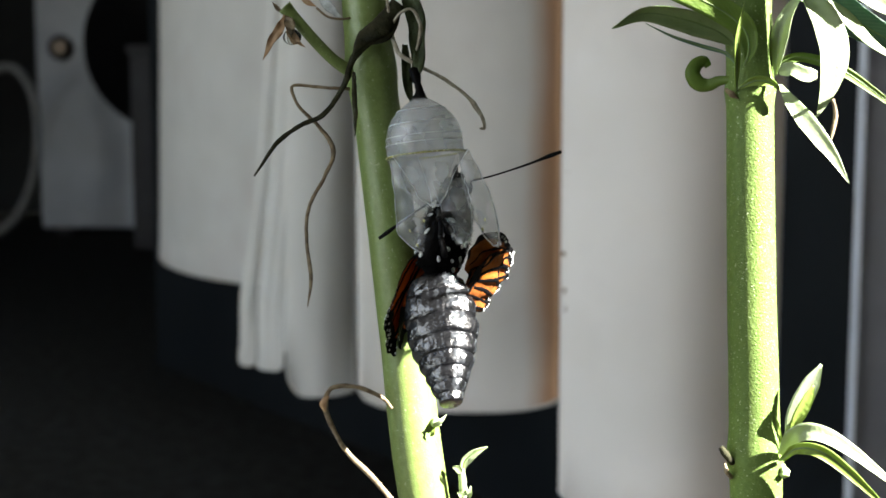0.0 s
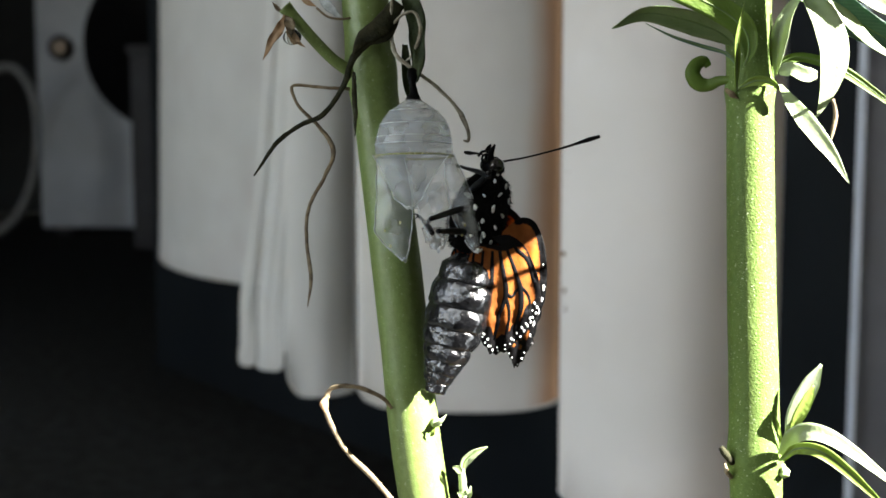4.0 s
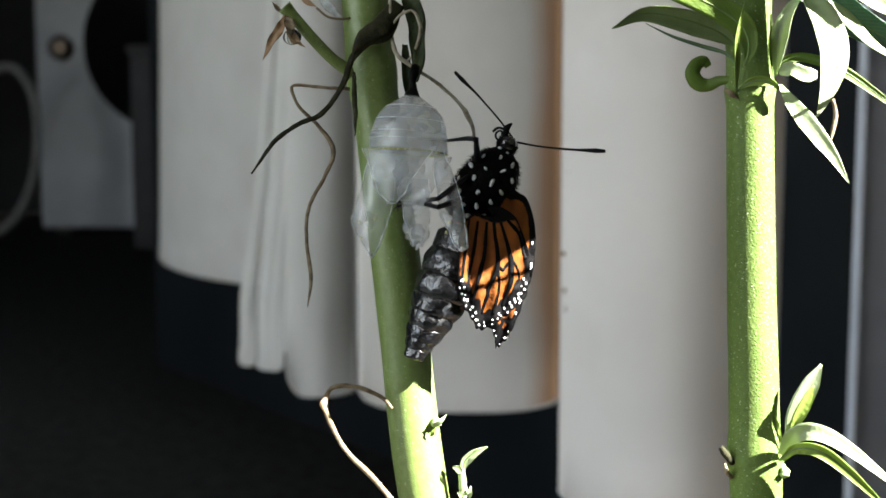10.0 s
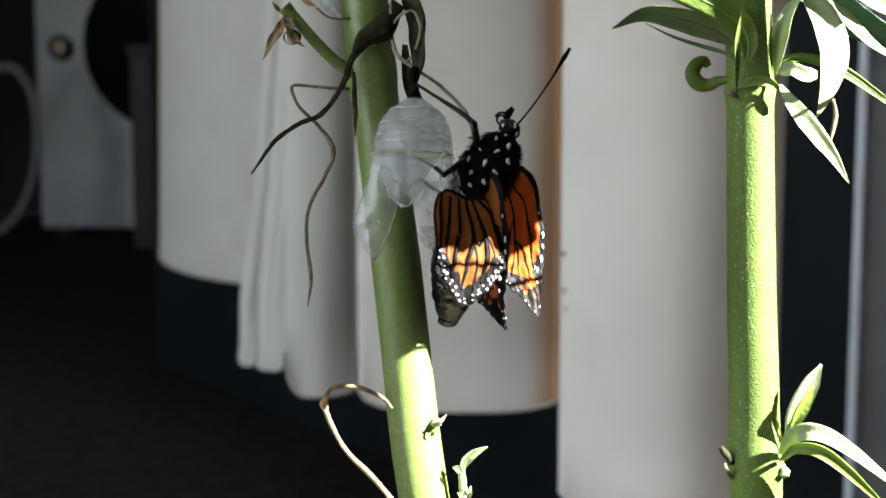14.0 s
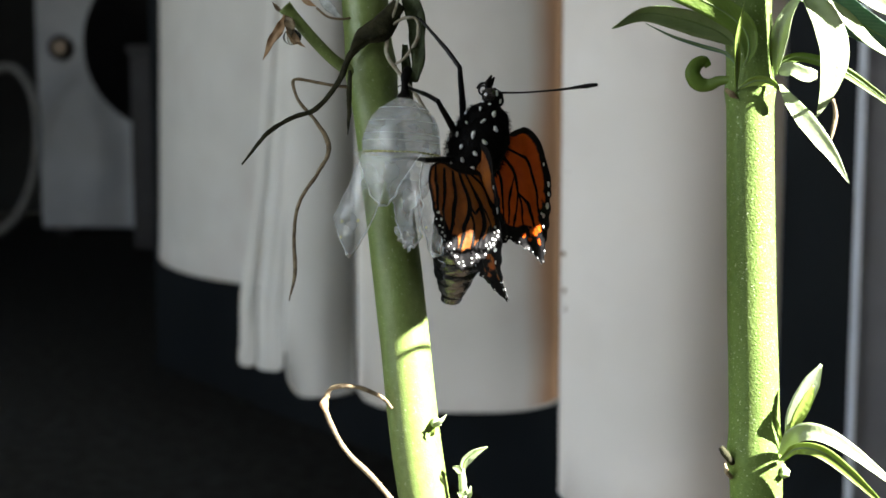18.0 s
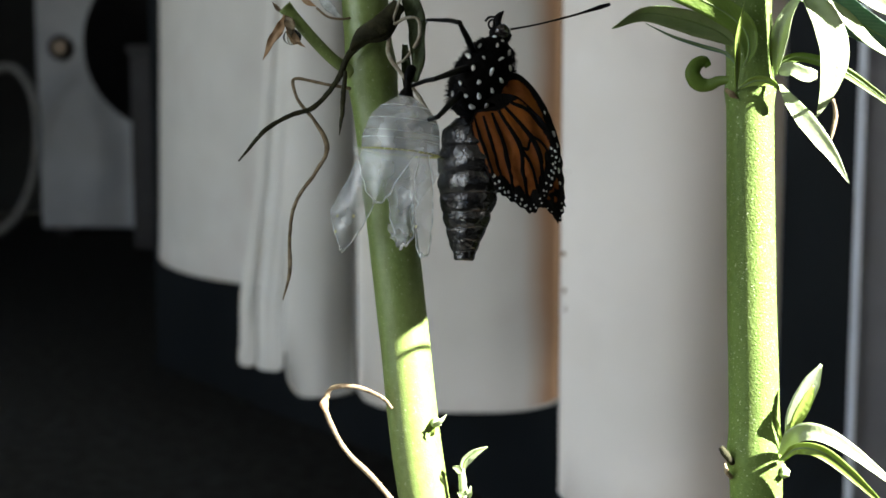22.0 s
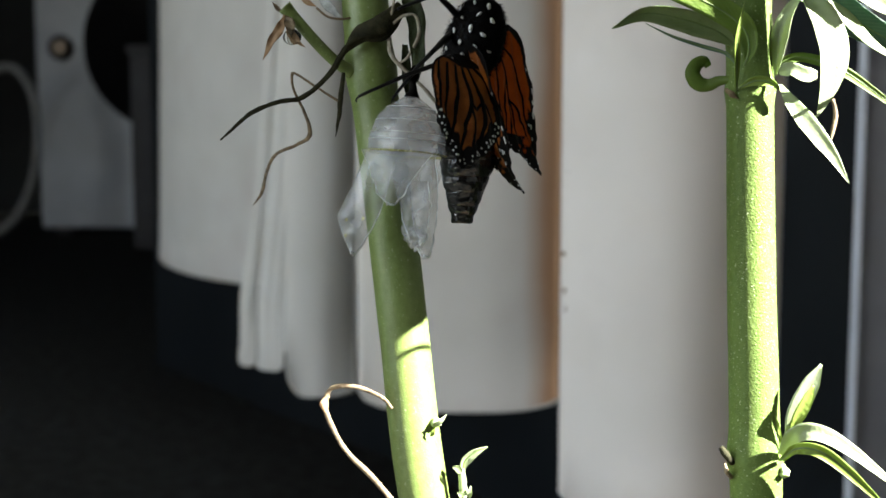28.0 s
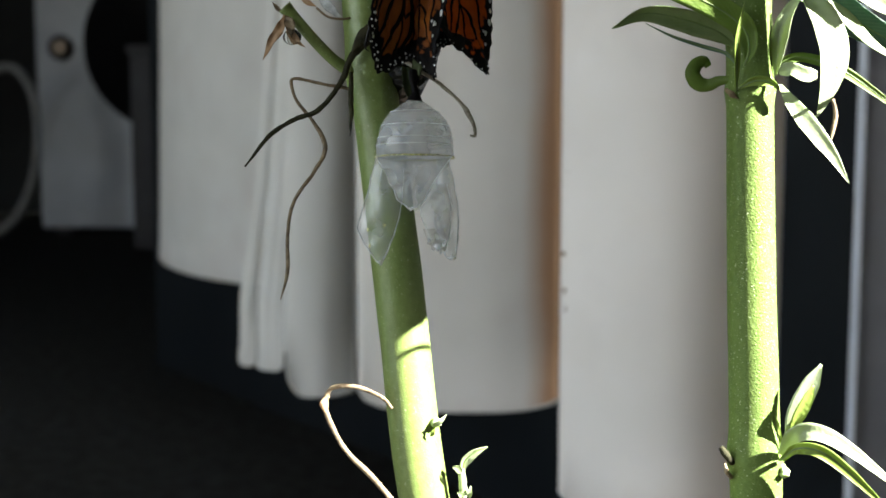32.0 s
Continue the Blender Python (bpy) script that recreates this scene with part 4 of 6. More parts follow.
right_flap = film("right_flap", pose(0.0044, -0.0106, 0.002), "clear crumpled film flap", (0.4, 0.2, 0.0, -0.1, 0.0, 0.4, 1.2, 2.4), (2.4, 2.9, 3.4, 3.9, 4.1, 4.1, 4.0, 3.7), 16.6, 1.0, 0.9, 11.0, jag=1.0, ragged=0.25)
inner_flap = film("inner_flap", pose(0.0028, -0.0150, 0.0035, 0, 0, 2), "clear crumpled inner film", (-2.8, -2.6, -2.0, -1.4, -0.6, 0.2), (2.6, 3.0, 3.1, 3.0, 2.8, 1.9), 10.8, 0.8, 1.2, 15.0, jag=1.8, ragged=0.35)
part("torn_tip", sheet((-1.8, -1.4, -1.0, -0.2), (1.8, 2.0, 2.0, 1.2), 3.6, 0.3, 1.9, 21.0, cols=12, rows=12, jag=1.4, ragged=0.5)[0], SHELL, inner_flap, "crumpled torn tip").matrix_basis = pose(0.0002, -0.0074, 0.0006)
for flap, x, y in ((left_flap, -0.4, -12.2), (left_flap, 2.2, -11.0), (left_flap, 0.4, -14.8), (right_flap, 1.8, -12.0), (right_flap, 1.0, -13.4)):
    part("yellow_speck", ball(vec_mm(x, y, 1.3), (0.0002, 0.00026, 0.0001), 5, 8, 0.6), GOLD, flap, "tiny yellow speck")
for k in range(16):
    a, y = -0.9 + 1.8 * ((k * 0.618) % 1), 1.8 + 7.0 * ((k * 0.377) % 1)
    r = float(np.interp(y, [q[0] for q in CAP], [q[1] for q in CAP])) + 0.02
    part("dark_fleck", ball(vec_mm(math.sin(a) * r, -y, math.cos(a) * r), (0.00012 + 0.00035 * ((k * 0.29) % 1), 0.00007, 0.00008), 4, 6), DRY_DARK, shell, "tiny dark fleck")

# ---- the butterfly ----
# Own space: y towards the head, x towards its back, z towards its left side; millimetres times MM.
butterfly = thing("butterfly", Matrix.Translation(at(89, 29, 9)) @ TURN.to_4x4(), "black and orange butterfly with damp crumpled wings, fresh from its shell", "butterfly")


def vec(x, y, z):
    return Vector((x, y, z)) * MM


def lump(rows, sides=22, rough=0.05, shift=None):
    """A body of rounded cross-sections: rows of (y, back-to-belly radius, side radius, x of the centre)."""
    verts, faces = [], []
    for y, rx, rz, cx in rows:
        for k in range(sides):
            a = 2 * math.pi * k / sides
            way = Vector((math.cos(a), 0, math.sin(a)))
            d = 1 + rough * noise.noise(way * 2.2 + Vector((0, y * 0.8, 3)))
            verts.append(Vector((cx + way.x * rx * d, y, way.z * rz * d)) * MM)
    for i in range(len(rows) - 1):
        for k in range(sides):
            l = (k + 1) % sides
            faces.append((i * sides + k, i * sides + l, (i + 1) * sides + l, (i + 1) * sides + k))
    faces += [tuple(reversed(range(sides))), tuple((len(rows) - 1) * sides + k for k in range(sides))]
    return verts, faces


def smooth_rows(rows, n):
    return [tuple(profile([r[j] for r in rows], 0.5 - 0.5 * math.cos(math.pi * i / n)) for j in range(4)) for i in range(n + 1)]


THORAX = [(6.6, 1.8, 1.6, 0.2), (5.6, 3.0, 2.6, 0.2), (3.6, 4.1, 3.3, 0.0), (1.2, 4.8, 3.7, -0.2), (-1.6, 5.0, 3.9, -0.4), (-4.2, 4.6, 3.7, -0.6), (-6.4, 3.5, 3.0, -0.8), (-7.6, 1.8, 1.6, -0.8)]
thorax_rows = smooth_rows(THORAX, 26)
thorax = part("thorax", lump(thorax_rows, 28, 0.10), BLACK, butterfly, "furry black thorax with white dots")


def on_lump(rows, y, a, lift=0.0):
    ys = [-r[0] for r in rows]
    rx, rz, cx = (float(np.interp(-y, ys, [r[j] for r in rows])) for j in (1, 2, 3))
    return vec(cx + math.cos(a) * (rx + lift), y, math.sin(a) * (rz + lift)), Vector((math.cos(a), 0, math.sin(a)))


rng = random.Random(5)
hair_v, hair_f = [], []
for k in range(3200):
    a, y = rng.uniform(0, 2 * math.pi), rng.uniform(-7.0, 6.2)
    q, way = on_lump(thorax_rows, y, a)
    way = (way + Vector((rng.uniform(-0.5, 0.5), rng.uniform(-1.2, 0.1), rng.uniform(-0.5, 0.5)))).normalized()
    side = way.cross(Vector((0.3, 0.5, 0.8))).normalized() * 0.00005
    n = len(hair_v)
    up = way.cross(side).normalized() * 0.00005
    hair_v += [q + side, q - side * 0.5 + up, q - side * 0.5 - up, q + way * rng.uniform(0.0004, 0.0013)]
    hair_f += [(n, n + 1, n + 3), (n + 1, n + 2, n + 3), (n + 2, n, n + 3)]
tagged(part("fur", (hair_v, hair_f), BLACK, thorax), "fine black hairs", kind="stuff")
dot_mesh = mesh_of("white_dot", *ball((0, 0, 0), (0.00046, 0.00020, 0.00046), 6, 9, 0.55), WHITE)


def dot(parent, q, way, size):
    ob = new("white_dot", dot_mesh)
    ob.parent = parent
    ob.matrix_basis = Matrix.Translation(q) @ way.to_track_quat("Y", "Z").to_matrix().to_4x4() @ Matrix.Rotation(rng.uniform(0, 3.1), 4, "Y") @ Matrix.Diagonal((size * rng.uniform(0.6, 1.1), 1, size * rng.uniform(0.8, 1.7), 1))


for side in (1, -1):
    for k, (deg, y) in enumerate(((100, 5.2), (60, 4.8), (140, 4.2), (80, 3.2), (115, 2.4), (50, 2.4), (150, 2.0), (90, 0.6), (65, -0.2), (125, 0.2), (160, -0.8), (105, -1.8), (75, -2.4), (140, -2.8), (45, -2.8), (95, -4.0), (120, -4.6), (70, -5.0), (155, -4.8), (100, -6.0))):
        q, way = on_lump(thorax_rows, y, radians(deg) * side, 0.32)
        dot(thorax, q, way, rng.uniform(0.65, 1.15))

HEAD = Vector((0.3, 7.6, 0)) * MM
head = part("head", ball(HEAD, (0.0019, 0.0018, 0.0021), 14, 18, 0.12), BLACK, butterfly, "black head with white dots")
for side in (1, -1):
    part("eye", ball(HEAD + vec(-0.3, 0.3, 1.65 * side), (0.0013, 0.0013, 0.0010), 12, 16), EYE_BLACK, head, "round glossy black eye")
    part("palp", tube([HEAD + vec(-1.0, 0.9, 0.5 * side), HEAD + vec(-1.3, 2.4, 0.7 * side), HEAD + vec(-0.9, 3.8, 0.8 * side)], (0.0005, 0.00055, 0.00015), 10, 8, wobble=0.0001), BLACK, head, "pointed black palp")
    for x, y, z in ((0.9, 0.9, 1.5), (1.6, -0.2, 0.9), (0.2, -1.2, 1.7), (-1.2, -0.9, 1.3)):
        q = vec(x, y, z * side)
        dot(head, HEAD + q * 1.02, q.normalized(), 0.75)
coil = [HEAD + vec(-1.9 - (1.3 - 0.13 * k * 0.5) * math.cos(k * 0.75), 1.2 + (1.3 - 0.13 * k * 0.5) * math.sin(k * 0.75), 0.05 * k) for k in range(16)]
part("proboscis", tube(coil, (0.00022, 0.00016), 50, 7), GLOSS, head, "coiled black proboscis")

# abdomen: overlapping rings, along -y from its own origin
ABD = 23.0
abdomen_rows = [(0.0, 2.2, 2.6, 0.0), (-2.0, 3.8, 4.6, 0.1), (-5.0, 4.5, 5.6, 0.3), (-9.0, 4.8, 5.9, 0.4), (-13.0, 4.5, 5.5, 0.3), (-17.0, 3.6, 4.3, 0.1), (-20.5, 2.6, 3.0, -0.2), (-23.0, 1.7, 1.9, -0.4)]
abdomen_fine = smooth_rows(abdomen_rows, 40)
abdomen = part("abdomen", lump([(y, rx * 0.93, rz * 0.93, cx) for y, rx, rz, cx in abdomen_fine], 26, 0.03), BLACK, butterfly, "swollen glossy black abdomen with grey bands")
cuts = [0.0, -4.6, -9.0, -12.6, -15.6, -18.2, -20.4, -22.2, -23.4]
ys = [-r[0] for r in abdomen_fine]
for k in range(8):
    rows, n, sides = [], 10, 48
    for i in range(n + 1):
        e = i / n
        y = cuts[k] + (cuts[k + 1] - 0.5 - cuts[k]) * e
        rx, rz, cx = (float(np.interp(min(-y, 23.0), ys, [r[j] for r in abdomen_fine])) for j in (1, 2, 3))
        swell = 0.88 + 0.16 * math.sin(math.pi * min(1.0, 0.12 + 0.8 * e)) ** 0.7 + 0.03 * e - (0.07 if e > 0.95 else 0)
        rows.append((y, rx * swell, rz * swell, cx))
    vs, fs = lump(rows, sides, 0.05)
    vs = [v + noise.noise_vector(v * 380 + Vector((k * 3.1, 0, 0))) * 0.00025 for v in vs]
    ob = part("segment", (vs, fs), ABDOMEN_GREY, abdomen)
    band_mask = ob.data.attributes.new("band", "FLOAT", "POINT")
    for i in range(n + 1):
        for c in range(sides):
            belly = abs(math.degrees(2 * math.pi * c / sides) - 180) + 11 * noise.noise(Vector((c * 0.35, i * 0.45, k * 1.7)))
            grey = max((wide - abs(belly - middle)) / 9 for middle, wide in ((8, 2.5), (40, 14), (88, 5), (140, 4)))
            band_mask.data[i * sides + c].value = max(-grey, (abs(i / n - 0.46) - 0.37 + 0.16 * noise.noise(Vector((c * 0.3, 7.0, k)))) * 12)
part("tail_tip", ball(vec(-0.4, -22.9, 0), (0.0012, 0.0010, 0.0012), 8, 12, 0.2), GLOSS, abdomen)

# wings, along -y from their roots; x to the costal edge; the outer face looks along +z
HIND = ((-1.6, 1.6), (1.2, 1.9), (4.0, 0.2), (6.0, -3.6), (7.2, -8.0), (6.9, -11.4), (5.8, -13.8), (4.4, -15.8), (2.6, -17.4), (0.8, -18.8), (-1.0, -19.0), (-2.6, -16.9), (-4.4, -15.0), (-5.6, -12.8), (-6.0, -9.0), (-6.1, -5.0), (-5.6, -1.4), (-3.8, 0.6))
FORE = ((0.5, 2.4), (3.5, 4.8), (6.0, 4.4), (7.7, 1.8), (8.7, -2.0), (9.2, -6.0), (9.0, -10.0), (8.2, -14.0), (7.2, -18.0), (6.2, -21.0), (5.3, -22.0), (4.5, -20.8), (3.2, -19.0), (1.2, -17.2), (-0.6, -15.2), (-2.2, -11.0), (-2.6, -6.0), (-1.8, -1.0))
SIZE = 0.98


def rim_of(rows, n):
    """n + 1 places along a wing's edge, in mm, lightly scalloped along its outer margin."""
    line = spline([Vector((x, y, 0)) for x, y in rows], n)
    for i, q in enumerate(line):
        if q.y < -9:
            q *= 1 + 0.012 * math.sin(i / n * 150)
    return line


def wing_point(rows, x, y, flip, lift=0.0):
    """A place on a damp, pleated wing from its flat place in mm."""
    far = math.hypot(x, y)
    z = 1.1 * math.exp(-((x - 1) ** 2 + (y + 7) ** 2) / 70)
    z += 0.24 * math.sin(x * 2.1 + 0.12 * y + (0.6 if rows is HIND else 2.0)) * min(1, far / 8)
    z += 0.7 * noise.noise(Vector((x * 0.22, y * 0.22, flip * 4.0 + len(rows)))) * min(1, far / 9)
    z += 0.25 * noise.noise(Vector((x * 0.8, y * 0.8, flip * 7.0))) * min(1, far / 12)
    z -= 0.035 * max(0, x - 5) ** 2 + 0.03 * max(0, -y - 14) ** 2
    return vec(x * SIZE, y * SIZE, flip * (z + lift))


HIND_VEINS = [(((-4.6, -0.6), (-5.0, -5.0), (-5.3, -12.0)), 0.34), (((-3.0, -0.8), (-3.4, -6.0), (-4.3, -13.6)), 0.40), (((-1.5, -0.8), (-1.7, -6.5), (-2.6, -14.8)), 0.44),
              (((-0.2, -0.8), (0.9, -8.0), (0.0, -12.0), (-0.6, -16.4)), 0.48), (((0.9, -8.0), (1.5, -11.5), (1.4, -16.4)), 0.36), (((1.0, -0.6), (3.3, -6.6), (3.6, -10.5), (3.0, -15.0)), 0.48),
              (((0.9, -8.0), (2.0, -8.6), (3.3, -7.0)), 0.34), (((3.3, -6.6), (5.0, -9.0), (5.2, -12.4)), 0.38), (((2.2, 0.0), (4.6, -2.6), (6.2, -6.5)), 0.44)]
FORE_VEINS = [(((0.8, 0.6), (2.8, -3.6), (3.4, -8.0)), 0.36), (((3.4, -8.0), (2.4, -11.0), (1.4, -14.6)), 0.32), (((3.4, -8.0), (4.8, -10.6), (5.2, -15.0)), 0.34), (((1.6, 1.8), (5.2, -1.6), (6.6, -7.6), (6.6, -13.0)), 0.34),
              (((-0.4, -1.0), (0.4, -6.0), (-0.4, -13.0)), 0.34), (((2.9, -4.2), (1.6, -8.0), (0.9, -13.5)), 0.3), (((3.4, -8.0), (3.8, -11.0), (3.3, -15.5)), 0.28)]
APEX_SPOTS = ((6.9, -11.2, 0.35, 0.9), (7.6, -9.8, 0.3, 0.8), (5.0, -16.0, 0.75, 0.7), (6.2, -15.4, 0.45, 1.0), (3.2, -16.4, 0.4, 0.4), (4.2, -17.4, 0.4, 0.4), (5.6, -18.0, 0.3, 0.5))
COSTA_SPOTS = ((8.6, -7.2, 0.26, 0.62), (8.5, -9.2, 0.24, 0.5), (8.0, -11.4, 0.34, 0.66), (7.3, -13.4, 0.28, 0.5), (6.9, -15.6, 0.22, 0.36), (8.2, -3.2, 0.16, 0.3), (7.0, -13.0, 0.2, 0.3))


def wing(name, rows, flip, label, veins):
    """A wing of two skins with a dark margin, raised veins and white margin dots."""
    ns, nr = 130, 40
    rim = rim_of(rows, ns)
    verts, faces, slots, flat = [], [], [], []
    for layer in (0.06, -0.06):
        for q in rim:
            for j in range(nr + 1):
                x, y = q.x * j / nr, q.y * j / nr
                flat.append((x, y))
                verts.append(wing_point(rows, x, y, flip, layer))
    m, w = (ns + 1) * (nr + 1), nr + 1
    for i in range(ns):
        for j in range(nr):
            a, b, c, d = i * w + j, i * w + j + 1, (i + 1) * w + j + 1, (i + 1) * w + j
            faces += [(a, b, c, d), (a + m, d + m, c + m, b + m)] if flip < 0 else [(d, c, b, a), (b + m, c + m, d + m, a + m)]
            slots += [0, 1]
        a, b = i * w + nr, (i + 1) * w + nr
        faces.append((a, b, b + m, a + m))
        slots.append(0)
    for i in (0, ns):
        for j in range(nr):
            a = i * w + j
            faces.append((a, a + 1, a + 1 + m, a + m))
            slots.append(0)
    ob = part(name, (verts, faces), [ORANGE, ORANGE_DEEP], butterfly, label, slots=slots)
    xy, edge = np.array(flat), np.array([(q.x, q.y) for q in rim])
    away = np.sqrt(((xy[:, None, :] - edge[None, :, :]) ** 2).sum(2))
    outer = away[:, (edge[:, 1] < -11.5) & (edge[:, 0] > -5.7)].min(1)
    x, y = xy[:, 0], xy[:, 1]
    if rows is HIND:
        dark = np.maximum.reduce([2.5 - outer + 0.25 * np.sin(x * 3.1), 0.4 - away.min(1), y + 0.9 - 0.25 * np.abs(x), 1.1 - away[:, edge[:, 0] > 5.5].min(1)])
    else:
        costa = away[:, (edge[:, 0] > 3.0) & (edge[:, 1] > -19)].min(1)
        dark = np.maximum.reduce([1.15 - 0.05 * y.clip(-14, 0) - costa, 1.9 - outer, -13.6 - y - 0.25 * x, 0.8 - np.hypot(x, y)])
        for p, q, a, b in APEX_SPOTS:
            dark = np.minimum(dark, (np.hypot((x - p) / a, (y - q) / b) - 1) * 0.5)
    ob.data.attributes.new("dark", "FLOAT", "POINT").data.foreach_set("value", dark.astype(np.float32))
    facing = Vector((0, 0, 1))
    for line, r in veins:
        pts = [wing_point(rows, q.x, q.y, flip) for q in spline([Vector((x, y, 0)) for x, y in line], 16)]
        part("vein", tube(pts, (r * 0.7 * MM, r * MM, r * MM, r * 0.75 * MM), 24, 8, 0.42, facing=facing), BLACK, ob, "thick black vein")
    spots = []

    def spot(x, y, a, b):
        for layer in (0.12, -0.12):
            spots.append(ball(wing_point(rows, x, y, flip, layer), (a * MM, b * MM, 0.00010), 4, 9, 0.5))

    steps = [q for q in rim_of(rows, 400) if q.y < (-11.0 if rows is HIND else -15.0)]
    for row, (inset, gap, size) in enumerate(((0.65, 1.05, 0.18), (1.45, 1.3, 0.21))):
        last = None
        for q in steps:
            if last is not None and (q - last).length < gap * rng.uniform(0.8, 1.3):
                continue
            last = q.copy()
            if rows is FORE and (row or q.x > 6.9 or rng.random() < 0.3):
                continue
            c = q * (1 - inset / q.length)
            big = size * rng.uniform(0.6, 1.2) * (1.2 if q.x > 3.5 and rows is HIND else 1.0)
            spot(c.x, c.y, big, big * rng.uniform(0.9, 1.5))
    if rows is FORE:
        for x, y, a, b in COSTA_SPOTS:
            spot(x, y, a, b)
    tagged(part("margin_dots", joined(*spots), WHITE, ob), "rows of small white margin dots", kind="stuff")
    return ob


left_hindwing = wing("hindwing", HIND, 1, "dull orange hindwing with black veins and white-dotted margin", HIND_VEINS)
left_forewing = wing("forewing", FORE, 1, "orange forewing with broad black edge", FORE_VEINS)
right_hindwing = wing("hindwing", HIND, -1, "orange hindwing with black veins and white-dotted margin", HIND_VEINS)
right_forewing = wing("forewing", FORE, -1, "bright orange forewing with broad black edge", FORE_VEINS)

# antennae along +y from their own origins, with a club at the end
FEELER = 17.5


def feeler():
    return part("antenna", tube([vec(0, 0, 0), vec(0.15, 5, 0.2), vec(-0.1, 11, 0.2), vec(-0.5, 15, 0), vec(-0.7, 17.5, 0)], (0.00019, 0.00015, 0.00016, 0.00022, 0.00040, 0.00028), 40, 8), BLACK, butterfly, "thin black clubbed antenna")


antenna_a, antenna_b = feeler(), feeler()
# legs: a thigh and a shin with its claws, each along +y from its own origin
THIGH, SHIN = 9.0, 13.0


def leg():
    thigh = part("thigh", tube([vec(0, -0.4, 0), vec(0.1, 3, 0), vec(0, THIGH, 0)], (0.00055, 0.0006, 0.0004), 14, 9, wobble=0.00006), GLOSS, butterfly, "slim black leg")
    shin = part("shin", tube([vec(0, -0.2, 0), vec(0.15, 4, 0), vec(0.0, 9, 0), vec(-0.2, SHIN, 0)], (0.00042, 0.00040, 0.00030, 0.00026), 20, 8, wobble=0.00006), GLOSS, butterfly, "slim black leg")
    for z in (0.5, -0.5):
        part("claw", tube([vec(-0.2, SHIN - 0.1, 0), vec(-0.5, SHIN + 0.5, z * 0.7), vec(-1.0, SHIN + 0.6, z)], (0.00014, 0.00006), 8, 5), GLOSS, shin)
    return thigh, shin


front_leg, middle_leg, hind_leg = leg(), leg(), leg()
ROOT_L, ROOT_R = Vector((2.4, -4.6, 4.4)), Vector((1.6, -4.6, -1.8))
ROOT_OPEN, ROOT_WIDE = Vector((-0.2, -6.2, 7.4)), Vector((3.6, -2.2, -1.6))
WAIST = Vector((-0.6, -7.8, 0.0))
FEELER_ROOT = HEAD / MM + Vector((1.0, 1.2, 0.5))
HIPS = (Vector((-3.6, 3.0, 1.2)), Vector((-3.8, 0.0, 2.0)), Vector((-3.4, -4.2, 2.0)))

# ---- movement ----
STANCES = {}


def stage_pose(u, v, w, lean=0.0, spin=0.0, pitch=0.0):
    return Matrix.Translation(at(u, v, w)) @ TURN.to_4x4() @ pose(0, 0, 0, 0, 0, lean) @ pose(0, 0, 0, pitch, 0, 0) @ pose(0, 0, 0, 0, spin, 0)


def stance(t, u, v, lean, spin, w=9.0):
    """The butterfly's thorax: place, lean to the left and turn of its belly towards the eye."""
    STANCES[t] = stage_pose(u, v, w, lean, spin)
    return STANCES[t]


def reach(t, root, u, v, length, spin=0.0, sense=1.0, tail=True):
    """A part's pose in the butterfly's space: from its root on the body towards a stage point, as far as it is long."""
    body = STANCES[t]
    a = body @ (root * MM)
    flat = TURN.inverted() @ (a - EYE)
    depth = -flat.z
    k = depth * 1000 / NEAR
    goal = Vector(((u - 78.4) * k, (44.1 - v) * k)) * MM
    way = Vector((goal.x - flat.x, goal.y - flat.y))
    far = length * MM
    if way.length > far * 0.995:
        way = way.normalized() * far * 0.995
    full = Vector((way.x, way.y, sense * math.sqrt(max(0, far * far - way.length_squared)))).normalized()
    y = -full if tail else full
    x = y.cross(Vector((0, 0, 1)))
    x = x.normalized() if x.length > 1e-5 else Vector((1, 0, 0))
    z = x.cross(y)
    turn = Matrix((x, y, z)).transposed() @ Matrix.Rotation(radians(spin), 3, "Y")
    return body.inverted() @ (Matrix.Translation(a) @ (TURN @ turn).to_4x4())


def slid(t, m, du, dv):
    """A pose in the butterfly's space, moved across the stage."""
    body = STANCES[t]
    return body.inverted() @ Matrix.Translation(at(du, dv) - at(0, 0)) @ body @ m


def tip_of(m, length):
    """Where a pointing part ends, in the butterfly's space, in mm."""
    return (m @ Vector((0, length * MM, 0))) / MM


KNEES = {}


def thigh(t, n, u, v):
    m = reach(t, HIPS[n], u, v, THIGH, 0, 1.0, False)
    KNEES[t, n] = tip_of(m, THIGH)
    return m


def shin(t, n, u, v):
    return reach(t, KNEES[t, n], u, v, SHIN, 0, -1.0, False)


def swing(u, v, w, lean, spin=0.0, pitch=0.0):
    return stage_pose(u, v, w, lean, spin, pitch)


# how a forewing lies behind its hindwing while the wings are shut
TUCK = pose(0, 0, -0.0015, 0, 0, -3)


